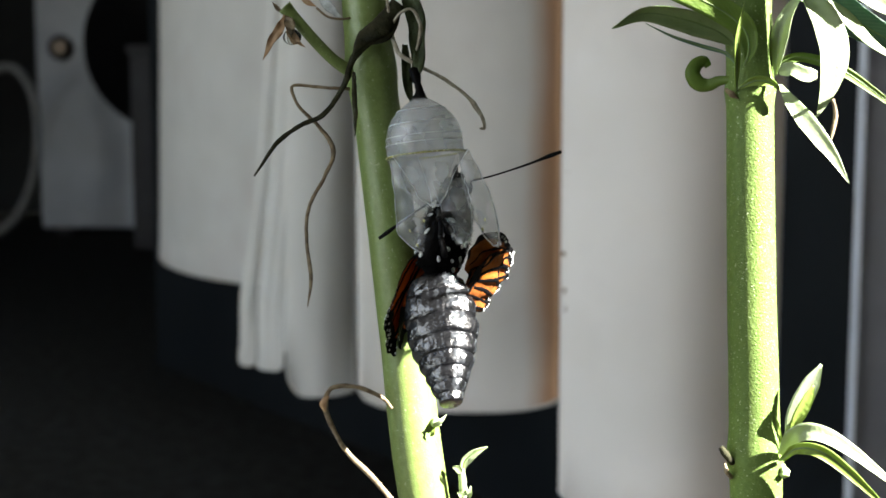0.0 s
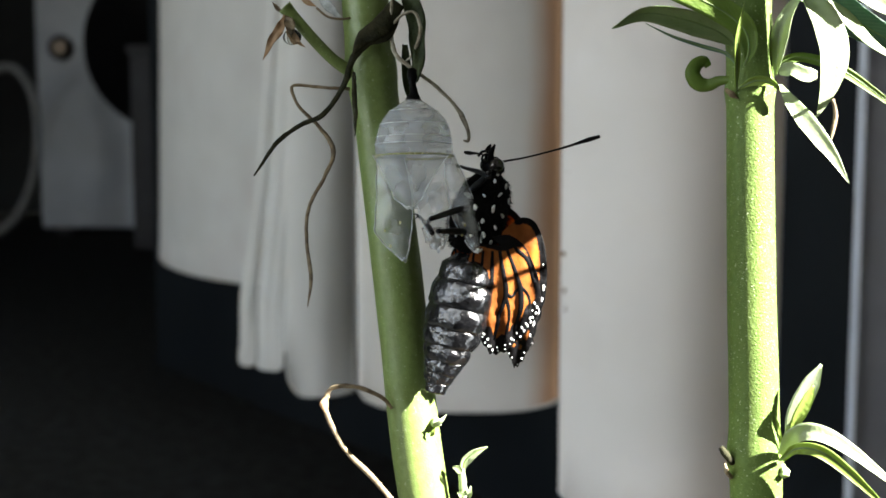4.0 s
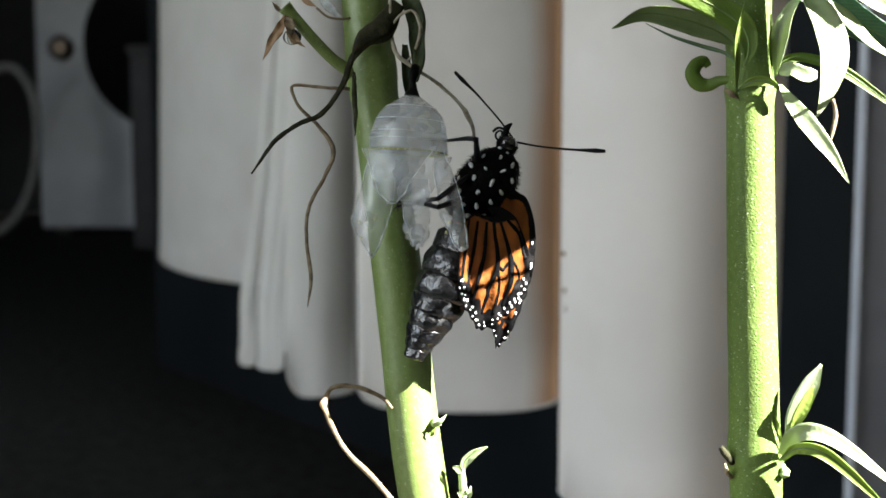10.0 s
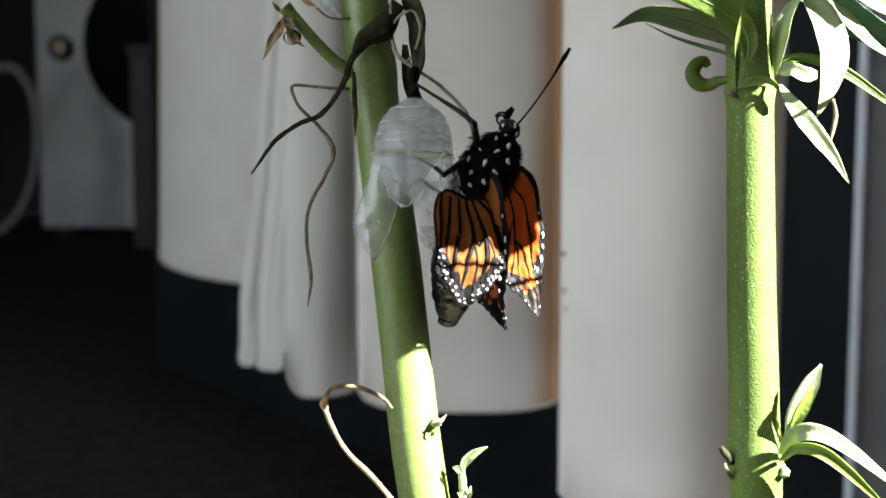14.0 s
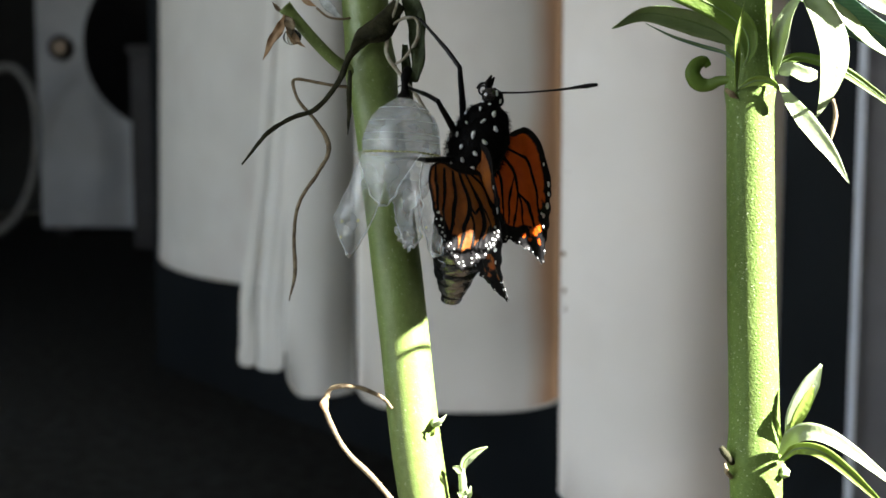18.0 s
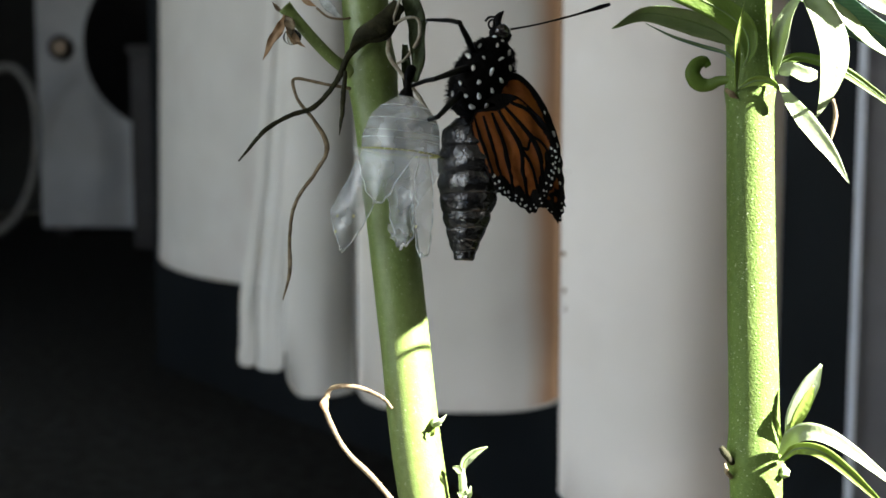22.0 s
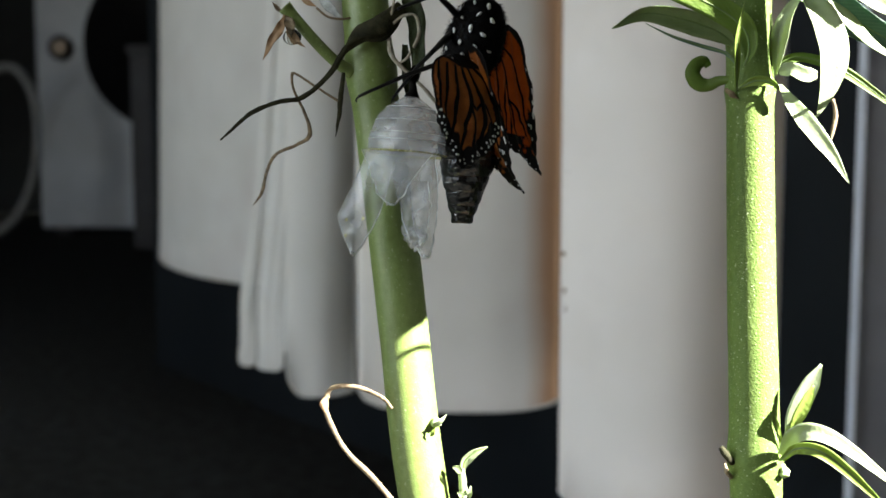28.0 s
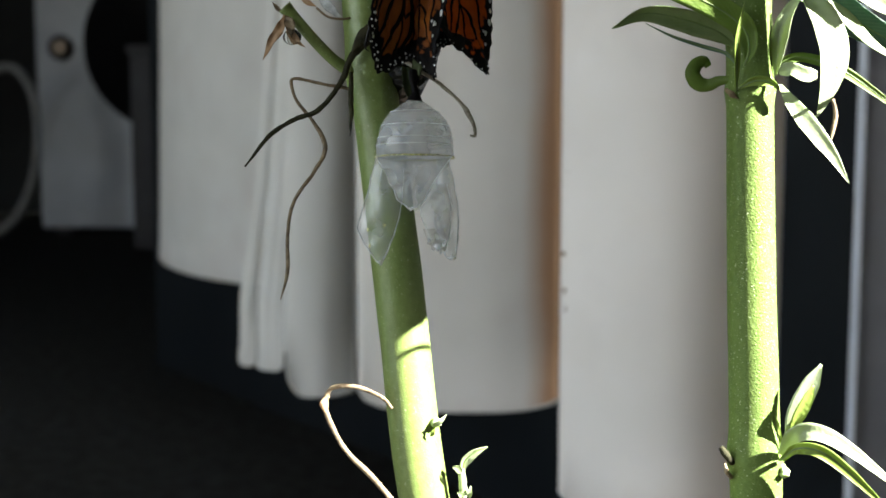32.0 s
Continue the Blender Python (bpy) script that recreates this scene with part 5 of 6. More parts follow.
def motions():
    walk(butterfly, [
        (0, stance(0, 79.0, 41.0, -14, 70)), (1, stance(1, 81.2, 44.8, -32, 50)), (2, stance(2, 83.5, 39.5, -6, 45)), (3, stance(3, 84.0, 37.0, -6, 40)),
        (4.5, stance(4.5, 86.0, 37.5, -14, 20)), (6, stance(6, 87.5, 37.0, -22, 5)), (7, stance(7, 90.0, 38.5, -38, -5)), (7.5, stance(7.5, 88.5, 38.5, -30, 5)),
        (8, stance(8, 82.5, 39.0, -8, 45)), (8.5, stance(8.5, 88.0, 37.5, -30, 0)), (9, stance(9, 88.8, 37.5, -32, -5)), (10, stance(10, 86.2, 33.0, -24, 10)), (11, stance(11, 87.2, 32.3, -24, 5)),
        (12, stance(12, 88.5, 32.4, -30, 0)), (13, stance(13, 89.4, 29.4, -26, 0)), (13.5, stance(13.5, 88.0, 29.6, -24, -11)), (14, stance(14, 86.6, 30.2, -24, -14)), (14.5, stance(14.5, 86.6, 29.0, -24, -14)),
        (15.5, stance(15.5, 86.8, 25.0, -24, -15)), (16.5, stance(16.5, 86.5, 22.0, -24, 0)), (17, stance(17, 86.0, 21.6, -24, 12)), (17.5, stance(17.5, 86.5, 20.0, -20, 5)), (18, stance(18, 85.0, 25.2, -14, -18)), (18.5, stance(18.5, 85.5, 19.5, -16, -11)),
        (19, stance(19, 84.6, 14.4, -18, 12)), (20, stance(20, 84.6, 15.0, -16, 18)), (21, stance(21, 84.8, 15.8, -18, 14)), (22, stance(22, 85.8, 13.6, -18, 16)),
        (23, stance(23, 87.4, 19.2, -28, 0)), (23.5, stance(23.5, 86.5, 21.0, -22, -14)), (24, stance(24, 85.6, 21.0, -22, -18)), (25, stance(25, 87.0, 18.4, -26, -10)),
        (26.5, stance(26.5, 86.0, 12.0, -14, -13)), (28, stance(28, 84.5, 6.6, -8, -16)), (29, stance(29, 81.6, 3.0, -4, -16)), (30, stance(30, 77.5, -6.0, -6, -18)),
        (31, stance(31, 77.0, -7.0, -6, -18)), (32, stance(32, 74.5, -10.5, -4, -20))])
    walk(abdomen, [
        (0, reach(0, WAIST, 79.4, 66.8, ABD, 80, 0.7)), (1, reach(1, WAIST, 76.4, 72.6, ABD, 60, 0.3)), (2, reach(2, WAIST, 79.4, 70.6, ABD, 55, 0.3)), (3, reach(3, WAIST, 78.4, 69.2, ABD, 45, 0.3)),
        (4.5, reach(4.5, WAIST, 77.5, 68.6, ABD, 30, 0.3)), (6, reach(6, WAIST, 75.5, 68.0, ABD, 15, 0.3)), (7, reach(7, WAIST, 69.2, 65.6, ABD, 0, 0.3)), (7.5, reach(7.5, WAIST, 72.5, 67.0, ABD, 10, 0.3)),
        (8, reach(8, WAIST, 79.6, 69.4, ABD, 55, 0.3)), (8.5, reach(8.5, WAIST, 71.5, 66.0, ABD, 10, 0.3)), (9, reach(9, WAIST, 70.2, 64.4, ABD, 0, 0.3)), (10, reach(10, WAIST, 73.0, 64.6, ABD, 20, 0.3)), (11, reach(11, WAIST, 74.0, 61.2, ABD, 15, 0.3)),
        (12, reach(12, WAIST, 69.8, 61.4, ABD, 10, 0.3)), (13, reach(13, WAIST, 78.6, 57.8, ABD, 0, 0.3)), (13.5, reach(13.5, WAIST, 79.5, 57.6, ABD, -20, -1)), (14, reach(14, WAIST, 79.8, 57.2, ABD, -30, -1)), (14.5, reach(14.5, WAIST, 79.5, 57.6, ABD, -25, -1)),
        (15.5, reach(15.5, WAIST, 77.5, 56.0, ABD, -10, -1)), (16.5, reach(16.5, WAIST, 74.0, 54.4, ABD, 10, 0.3)), (17, reach(17, WAIST, 78.6, 55.4, ABD, 25, 0.3)), (17.5, reach(17.5, WAIST, 78.6, 54.4, ABD, 20, 0.3)), (18, reach(18, WAIST, 80.4, 53.0, ABD, -30, -1)), (18.5, reach(18.5, WAIST, 80.4, 48.6, ABD, -15, -1)),
        (19, reach(19, WAIST, 79.2, 47.0, ABD, 30, 0.3)), (20, reach(20, WAIST, 80.0, 46.0, ABD, 35, 0.3)), (21, reach(21, WAIST, 78.6, 47.6, ABD, 30, 0.3)), (22, reach(22, WAIST, 82.4, 45.4, ABD, 30, 0.3)),
        (23, reach(23, WAIST, 77.6, 49.2, ABD, 10, 0.3)), (23.5, reach(23.5, WAIST, 78.4, 48.4, ABD, -10, -1)), (24, reach(24, WAIST, 78.4, 47.4, ABD, -25, -1)), (25, reach(25, WAIST, 78.6, 46.8, ABD, -10, -1)),
        (26.5, reach(26.5, WAIST, 80.5, 43.0, ABD, -15, -1)), (28, reach(28, WAIST, 82.2, 38.8, ABD, -25, -1)), (29, reach(29, WAIST, 84.6, 33.2, ABD, -25, -1)), (30, reach(30, WAIST, 79.2, 25.4, ABD, -30, -1)),
        (31, reach(31, WAIST, 79.0, 24.2, ABD, -30, -1)), (32, reach(32, WAIST, 71.4, 17.0, ABD, -35, -1))])
    near = [
        (0, slid(0, reach(0, ROOT_L, 89.6, 48.6, 19.5, -15, -1), 0.9, 2.2)), (1, slid(1, reach(1, ROOT_L, 95.0, 51.5, 19.5, 20, -1), -3.2, 0.5)), (2, slid(2, reach(2, ROOT_L, 90.7, 62.4, 19.5, 20, -0.3), -1.0, 1.0)), (3, slid(3, reach(3, ROOT_L, 89, 58.8, 19.5, 15, -0.8), -0.6, 2.2)),
        (4.5, reach(4.5, ROOT_L, 87.5, 61.5, 19.5, 8, 0)), (6, reach(6, ROOT_L, 84.3, 62.5, 19.5, 2, 0)), (7, slid(7, reach(7, ROOT_L, 83.8, 63.6, 19.5, -6, 0), -0.7, 0.0)), (7.5, reach(7.5, ROOT_L, 86, 63, 19.5, 0, 0)),
        (8, slid(8, reach(8, ROOT_L, 91, 59, 19.5, 30, -0.8), -0.6, 3.6)), (8.5, slid(8.5, reach(8.5, ROOT_L, 84.5, 62.5, 19.5, 0, 0), -0.8, 0.4)), (9, slid(9, reach(9, ROOT_L, 82.1, 62.6, 19.5, 3, 0), -1.5, 0.2)), (10, reach(10, ROOT_L, 85.6, 58.8, 19.5, 20, 0)),
        (11, reach(11, ROOT_L, 87.6, 58.5, 19.5, 22, 0)), (12, reach(12, ROOT_L, 84.7, 58.2, 19.5, 13, 0)), (13, reach(13, ROOT_L, 89.8, 55.3, 19.5, 2, 0)), (13.5, reach(13.5, ROOT_OPEN, 84.2, 53.9, 19.5, 22, 1)),
        (14, reach(14, ROOT_OPEN, 82.2, 54.5, 19.5, 30, 1)), (14.5, reach(14.5, ROOT_OPEN, 82.2, 53.3, 19.5, 30, 1)), (15.5, reach(15.5, ROOT_L, 85, 52, 19.5, -5, 0)), (16.5, reach(16.5, ROOT_L, 88.5, 48.5, 19.5, 3, 0)),
        (17, reach(17, ROOT_L, 92.7, 47, 19.5, 6, 0)), (17.5, reach(17.5, ROOT_L, 92, 46, 19.5, 6, 0)), (18, reach(18, ROOT_OPEN, 82.1, 47.8, 19.5, 34, 1)), (18.5, reach(18.5, ROOT_OPEN, 82.6, 42.1, 19.5, 38, 1)),
        (19, reach(19, ROOT_L, 92.5, 39.4, 19.5, 12, 0)), (20, reach(20, ROOT_L, 92.9, 40, 19.5, 16, 0)), (21, reach(21, ROOT_L, 91.4, 41.2, 19.5, 12, 0)), (22, reach(22, ROOT_L, 95.3, 38.2, 19.5, 13, 0)),
        (23, reach(23, ROOT_L, 89.8, 44.9, 19.5, 13, 0)), (23.5, reach(23.5, ROOT_OPEN, 80.6, 44.3, 19.5, 30, 1)), (24, reach(24, ROOT_OPEN, 79.6, 44.3, 19.5, 34, 1)), (25, reach(25, ROOT_OPEN, 90.0, 42.7, 19.5, 40, 1)),
        (26.5, reach(26.5, ROOT_OPEN, 83.6, 36.0, 19.5, 36, 1)), (28, reach(28, ROOT_OPEN, 82.3, 30.6, 19.5, 36, 1)), (29, reach(29, ROOT_OPEN, 81.9, 26.7, 19.5, 34, 1)), (30, reach(30, ROOT_OPEN, 70.1, 19.5, 19.5, 48, 1)),
        (31, reach(31, ROOT_OPEN, 70.2, 18.6, 19.5, 48, 1)), (32, reach(32, ROOT_OPEN, 67.7, 14.3, 19.5, 50, 1))]
    near_open = [
        (13.5, reach(13.5, ROOT_OPEN, 84.0, 55.5, 19.5, -32, 1)), (14, reach(14, ROOT_OPEN, 82.5, 56.2, 19.5, -52, 1)), (14.5, reach(14.5, ROOT_OPEN, 82.5, 55.0, 19.5, -52, 1)), (18, reach(18, ROOT_OPEN, 82.6, 51.5, 19.5, -61, 1)),
        (18.5, reach(18.5, ROOT_OPEN, 83.0, 45.8, 19.5, -50, 1)), (23.5, reach(23.5, ROOT_OPEN, 82.5, 46.8, 19.5, -38, -1)), (24, reach(24, ROOT_OPEN, 81.5, 46.8, 19.5, -58, -1)), (25, reach(25, ROOT_OPEN, 88.3, 43.5, 19.5, -44, -1)),
        (26.5, reach(26.5, ROOT_OPEN, 87.5, 36.8, 19.5, -62, -1)), (28, reach(28, ROOT_OPEN, 86.5, 31.2, 19.5, -72, -1)), (29, reach(29, ROOT_OPEN, 86.5, 28.2, 19.5, -64, -1)), (30, reach(30, ROOT_OPEN, 73.6, 20.1, 19.5, -54, -1)),
        (31, reach(31, ROOT_OPEN, 73.5, 19.1, 19.5, -54, -1)), (32, reach(32, ROOT_OPEN, 69.1, 13.2, 19.5, -51, 1))]
    far = [
        (0, reach(0, ROOT_R, 69.5, 61.5, 19.5, 60, -0.3)), (1, reach(1, ROOT_R, 68.5, 63, 19.5, 60, -0.3)), (2, reach(2, ROOT_R, 88, 60.5, 19.5, 30, -1)), (3, reach(3, ROOT_R, 89.5, 58.8, 19.5, 15, -1)),
        (4.5, reach(4.5, ROOT_R, 89.5, 60.5, 19.5, 10, -1)), (6, reach(6, ROOT_R, 86, 61.5, 19.5, 0, -1)), (7, reach(7, ROOT_R, 85, 62.6, 19.5, 0, -1)), (7.5, reach(7.5, ROOT_R, 87, 62.6, 19.5, 0, -1)),
        (8, reach(8, ROOT_R, 87, 59.5, 19.5, 30, -1)), (8.5, reach(8.5, ROOT_R, 85, 61.4, 19.5, 0, -1)), (9, reach(9, ROOT_R, 83.5, 61.4, 19.5, 0, -1)), (10, reach(10, ROOT_R, 85.6, 57.2, 19.5, 5, -1)),
        (11, reach(11, ROOT_R, 87.6, 57, 19.5, 5, -1)), (12, reach(12, ROOT_R, 85, 57, 19.5, 5, -1)), (13, reach(13, ROOT_R, 90, 54, 19.5, 0, -1)), (15.5, reach(15.5, ROOT_R, 91, 48.5, 19.5, 15, -1)),
        (16.5, reach(16.5, ROOT_R, 91, 46.5, 19.5, 5, -1)), (17, reach(17, ROOT_R, 93, 45.5, 19.5, 5, -1)), (17.5, reach(17.5, ROOT_R, 92.5, 44.5, 19.5, 5, -1)), (19, reach(19, ROOT_R, 92.8, 38, 19.5, 5, -1)),
        (20, reach(20, ROOT_R, 93, 38, 19.5, 5, -1)), (21, reach(21, ROOT_R, 92, 39.2, 19.5, 5, -1)), (22, reach(22, ROOT_R, 95, 36.8, 19.5, 5, -1)), (23, reach(23, ROOT_R, 90.4, 43.4, 19.5, 5, -1))]
    far_open = [
        (13.5, reach(13.5, ROOT_WIDE, 91.5, 53.6, 19.5, 25, 1)), (14, reach(14, ROOT_WIDE, 90.0, 54.2, 19.5, 41, 1)), (14.5, reach(14.5, ROOT_WIDE, 90.0, 53.0, 19.5, 41, 1)), (18, reach(18, ROOT_WIDE, 90.9, 45.7, 19.5, 17, -1)),
        (18.5, reach(18.5, ROOT_WIDE, 91.4, 40.0, 19.5, 17, -1)), (23.5, reach(23.5, ROOT_WIDE, 90.8, 45.0, 19.5, 10, -1)), (24, reach(24, ROOT_WIDE, 89.8, 45.0, 19.5, 14, -1)), (25, reach(25, ROOT_WIDE, 94.4, 41.8, 19.5, 37, -1)),
        (26.5, reach(26.5, ROOT_WIDE, 93.0, 35.5, 19.5, 47, -1)), (28, reach(28, ROOT_WIDE, 91.1, 29.6, 19.5, 53, -1)), (29, reach(29, ROOT_WIDE, 90.7, 25.2, 19.5, 49, -1)), (30, reach(30, ROOT_WIDE, 84.5, 16.8, 19.5, 35, -1)),
        (31, reach(31, ROOT_WIDE, 84.4, 15.8, 19.5, 35, -1)), (32, reach(32, ROOT_WIDE, 80.2, 11.9, 19.5, 32, 1))]
    parted = [t for t, m in near_open]
    walk(left_hindwing, near)
    walk(left_forewing, sorted([(t, m @ TUCK) for t, m in near if t not in parted] + [(t, pose(0, 0, -0.007) @ m) for t, m in near_open], key=lambda q: q[0]))
    walk(right_hindwing, sorted(far + [(t, pose(0, 0, -0.004) @ m @ pose(0, 0, 0, 0, 0, -24)) for t, m in far_open], key=lambda q: q[0]))
    walk(right_forewing, sorted([(t, m @ pose(0, 0, 0.0012, 0, 0, -4)) for t, m in far] + far_open, key=lambda q: q[0]))
    walk(antenna_a, [
        (0, reach(0, FEELER_ROOT, 99.0, 28.0, FEELER, 0, 1, False)), (1, reach(1, FEELER_ROOT, 107.4, 32.8, FEELER, 0, 1, False)), (2, reach(2, FEELER_ROOT, 102.5, 23.5, FEELER, 0, 1, False)), (3, reach(3, FEELER_ROOT, 103.3, 21.2, FEELER, 0, 1, False)),
        (4.5, reach(4.5, FEELER_ROOT, 106.0, 28.0, FEELER, 0, 1, False)), (6, reach(6, FEELER_ROOT, 108.0, 34.4, FEELER, 0, 1, False)), (7, reach(7, FEELER_ROOT, 105.0, 32.8, FEELER, 0, 1, False)), (8, reach(8, FEELER_ROOT, 101.0, 21.3, FEELER, 0, 1, False)),
        (9, reach(9, FEELER_ROOT, 103.4, 32.7, FEELER, 0, 1, False)), (10, reach(10, FEELER_ROOT, 105.4, 28.4, FEELER, 0, 1, False)), (11, reach(11, FEELER_ROOT, 107.4, 28.6, FEELER, 0, 1, False)), (12, reach(12, FEELER_ROOT, 107.3, 30.8, FEELER, 0, 1, False)),
        (13, reach(13, FEELER_ROOT, 113.6, 24.8, FEELER, 0, 1, False)), (13.5, reach(13.5, FEELER_ROOT, 101.0, 10.0, FEELER, 0, 1, False)), (14, reach(14, FEELER_ROOT, 100.2, 11.0, FEELER, 0, 1, False)), (15.5, reach(15.5, FEELER_ROOT, 99.0, 10.0, FEELER, 0, 1, False)), (17, reach(17, FEELER_ROOT, 102.1, 8.7, FEELER, 0, 1, False)),
        (18, reach(18, FEELER_ROOT, 104.6, 16.9, FEELER, 0, 1, False)), (19, reach(19, FEELER_ROOT, 98.4, 0.2, FEELER, 0, 1, False)), (20, reach(20, FEELER_ROOT, 103.6, 0.4, FEELER, 0, 1, False)), (21, reach(21, FEELER_ROOT, 104.6, 1.6, FEELER, 0, 1, False)), (22, reach(22, FEELER_ROOT, 108.2, 1.8, FEELER, 0, 1, False)),
        (23, reach(23, FEELER_ROOT, 107.8, 16.4, FEELER, 0, 1, False)), (24, reach(24, FEELER_ROOT, 107.0, 18.6, FEELER, 0, 1, False)), (25, reach(25, FEELER_ROOT, 103.4, 10.4, FEELER, 0, 1, False)), (28, reach(28, FEELER_ROOT, 100.0, -8.0, FEELER, 0, 1, False)), (30, reach(30, FEELER_ROOT, 94.0, -20.0, FEELER, 0, 1, False)), (32, reach(32, FEELER_ROOT, 90.0, -24.0, FEELER, 0, 1, False))])
    walk(antenna_b, [
        (0, reach(0, FEELER_ROOT, 61.2, 44.8, FEELER, 0, -1, False)), (1, reach(1, FEELER_ROOT, 83.5, 31.0, FEELER, 0, -1, False)), (2, reach(2, FEELER_ROOT, 70.0, 33.0, FEELER, 0, -1, False)), (3, reach(3, FEELER_ROOT, 82.0, 29.0, FEELER, 0, -1, False)),
        (4.5, reach(4.5, FEELER_ROOT, 83.0, 22.0, FEELER, 0, -1, False)), (6, reach(6, FEELER_ROOT, 83.7, 17.8, FEELER, 0, -1, False)), (7, reach(7, FEELER_ROOT, 91.4, 17.2, FEELER, 0, -1, False)), (8, reach(8, FEELER_ROOT, 72.0, 21.0, FEELER, 0, -1, False)),
        (9, reach(9, FEELER_ROOT, 92.7, 15.0, FEELER, 0, -1, False)), (10, reach(10, FEELER_ROOT, 81.2, 11.4, FEELER, 0, -1, False)), (11, reach(11, FEELER_ROOT, 82.8, 11.9, FEELER, 0, -1, False)), (12, reach(12, FEELER_ROOT, 89.0, 13.2, FEELER, 0, -1, False)),
        (13, reach(13, FEELER_ROOT, 89.6, 10.0, FEELER, 0, -1, False)), (13.5, reach(13.5, FEELER_ROOT, 86.5, 18.0, FEELER, 0, -1, False)), (14, reach(14, FEELER_ROOT, 87.5, 22.0, FEELER, 0, -1, False)), (15.5, reach(15.5, FEELER_ROOT, 84.0, 10.0, FEELER, 0, -1, False)), (17, reach(17, FEELER_ROOT, 81.6, 6.2, FEELER, 0, -1, False)),
        (18, reach(18, FEELER_ROOT, 86.5, 16.5, FEELER, 0, -1, False)), (19, reach(19, FEELER_ROOT, 84.5, 4.5, FEELER, 0, -1, False)), (20, reach(20, FEELER_ROOT, 76.4, 3.2, FEELER, 0, -1, False)), (21, reach(21, FEELER_ROOT, 80.0, 8.8, FEELER, 0, -1, False)), (22, reach(22, FEELER_ROOT, 86.0, 4.0, FEELER, 0, -1, False)),
        (23, reach(23, FEELER_ROOT, 88.5, 9.5, FEELER, 0, -1, False)), (24, reach(24, FEELER_ROOT, 78.6, 16.2, FEELER, 0, -1, False)), (25, reach(25, FEELER_ROOT, 89.5, 10.0, FEELER, 0, -1, False)), (28, reach(28, FEELER_ROOT, 76.0, -10.0, FEELER, 0, -1, False)), (30, reach(30, FEELER_ROOT, 68.0, -20.0, FEELER, 0, -1, False)), (32, reach(32, FEELER_ROOT, 66.0, -24.0, FEELER, 0, -1, False))])
    a, b = front_leg
    walk(a, [
        (0, thigh(0, 0, 77.6, 39.0)), (1, thigh(1, 0, 77.0, 39.5)), (2, thigh(2, 0, 88.0, 34.0)), (3, thigh(3, 0, 89.0, 32.0)), (4.5, thigh(4.5, 0, 84.0, 31.0)), (6, thigh(6, 0, 81.5, 27.5)), (7, thigh(7, 0, 82.0, 29.0)), (8, thigh(8, 0, 87.0, 29.8)),
        (9, thigh(9, 0, 81.5, 29.0)), (10, thigh(10, 0, 84.0, 25.5)), (11, thigh(11, 0, 83.5, 25.5)), (12, thigh(12, 0, 83.5, 26.0)), (13, thigh(13, 0, 85.0, 22.5)), (14, thigh(14, 0, 83.8, 22.8)), (15.5, thigh(15.5, 0, 82.0, 16.0)),
        (17, thigh(17, 0, 80.3, 11.5)), (18, thigh(18, 0, 81.3, 12.5)), (19, thigh(19, 0, 76.5, 4.6)), (20, thigh(20, 0, 81.0, 7.8)), (21, thigh(21, 0, 81.0, 8.0)), (22, thigh(22, 0, 81.2, 5.6)),
        (23, thigh(23, 0, 83.5, 8.6)), (24, thigh(24, 0, 86.0, 9.2)), (25, thigh(25, 0, 87.0, 7.0)), (28, thigh(28, 0, 77.5, 1.0)), (29, thigh(29, 0, 70.0, 6.0)), (30, thigh(30, 0, 66.0, 5.5)), (31, thigh(31, 0, 64.0, 4.5)), (32, thigh(32, 0, 66.0, 4.0))])
    walk(b, [
        (0, shin(0, 0, 77.5, 36.0)), (1, shin(1, 0, 76.3, 36.0)), (2, shin(2, 0, 81.5, 31.5)), (3, shin(3, 0, 82.0, 31.5)), (4.5, shin(4.5, 0, 80.0, 26.0)), (6, shin(6, 0, 79.8, 22.5)), (7, shin(7, 0, 79.0, 23.5)), (8, shin(8, 0, 79.6, 24.0)),
        (9, shin(9, 0, 78.8, 24.0)), (10, shin(10, 0, 79.0, 23.6)), (11, shin(11, 0, 78.3, 24.0)), (12, shin(12, 0, 79.3, 23.8)), (13, shin(13, 0, 80.8, 22.4)), (14, shin(14, 0, 73.6, 14.0)), (15.5, shin(15.5, 0, 73.0, 8.0)),
        (17, shin(17, 0, 73.8, 0.0)), (18, shin(18, 0, 74.3, 2.0)), (19, shin(19, 0, 74.8, -3.0)), (20, shin(20, 0, 75.0, 3.0)), (21, shin(21, 0, 74.8, 3.0)), (22, shin(22, 0, 75.5, 1.0)),
        (23, shin(23, 0, 75.0, 2.0)), (24, shin(24, 0, 76.0, 3.2)), (25, shin(25, 0, 74.0, 1.0)), (28, shin(28, 0, 70.0, -1.0)), (29, shin(29, 0, 61.0, 4.7)), (30, shin(30, 0, 59.5, 5.5)), (31, shin(31, 0, 58.5, 7.5)), (32, shin(32, 0, 64.0, 9.0))])
    a, b = middle_leg
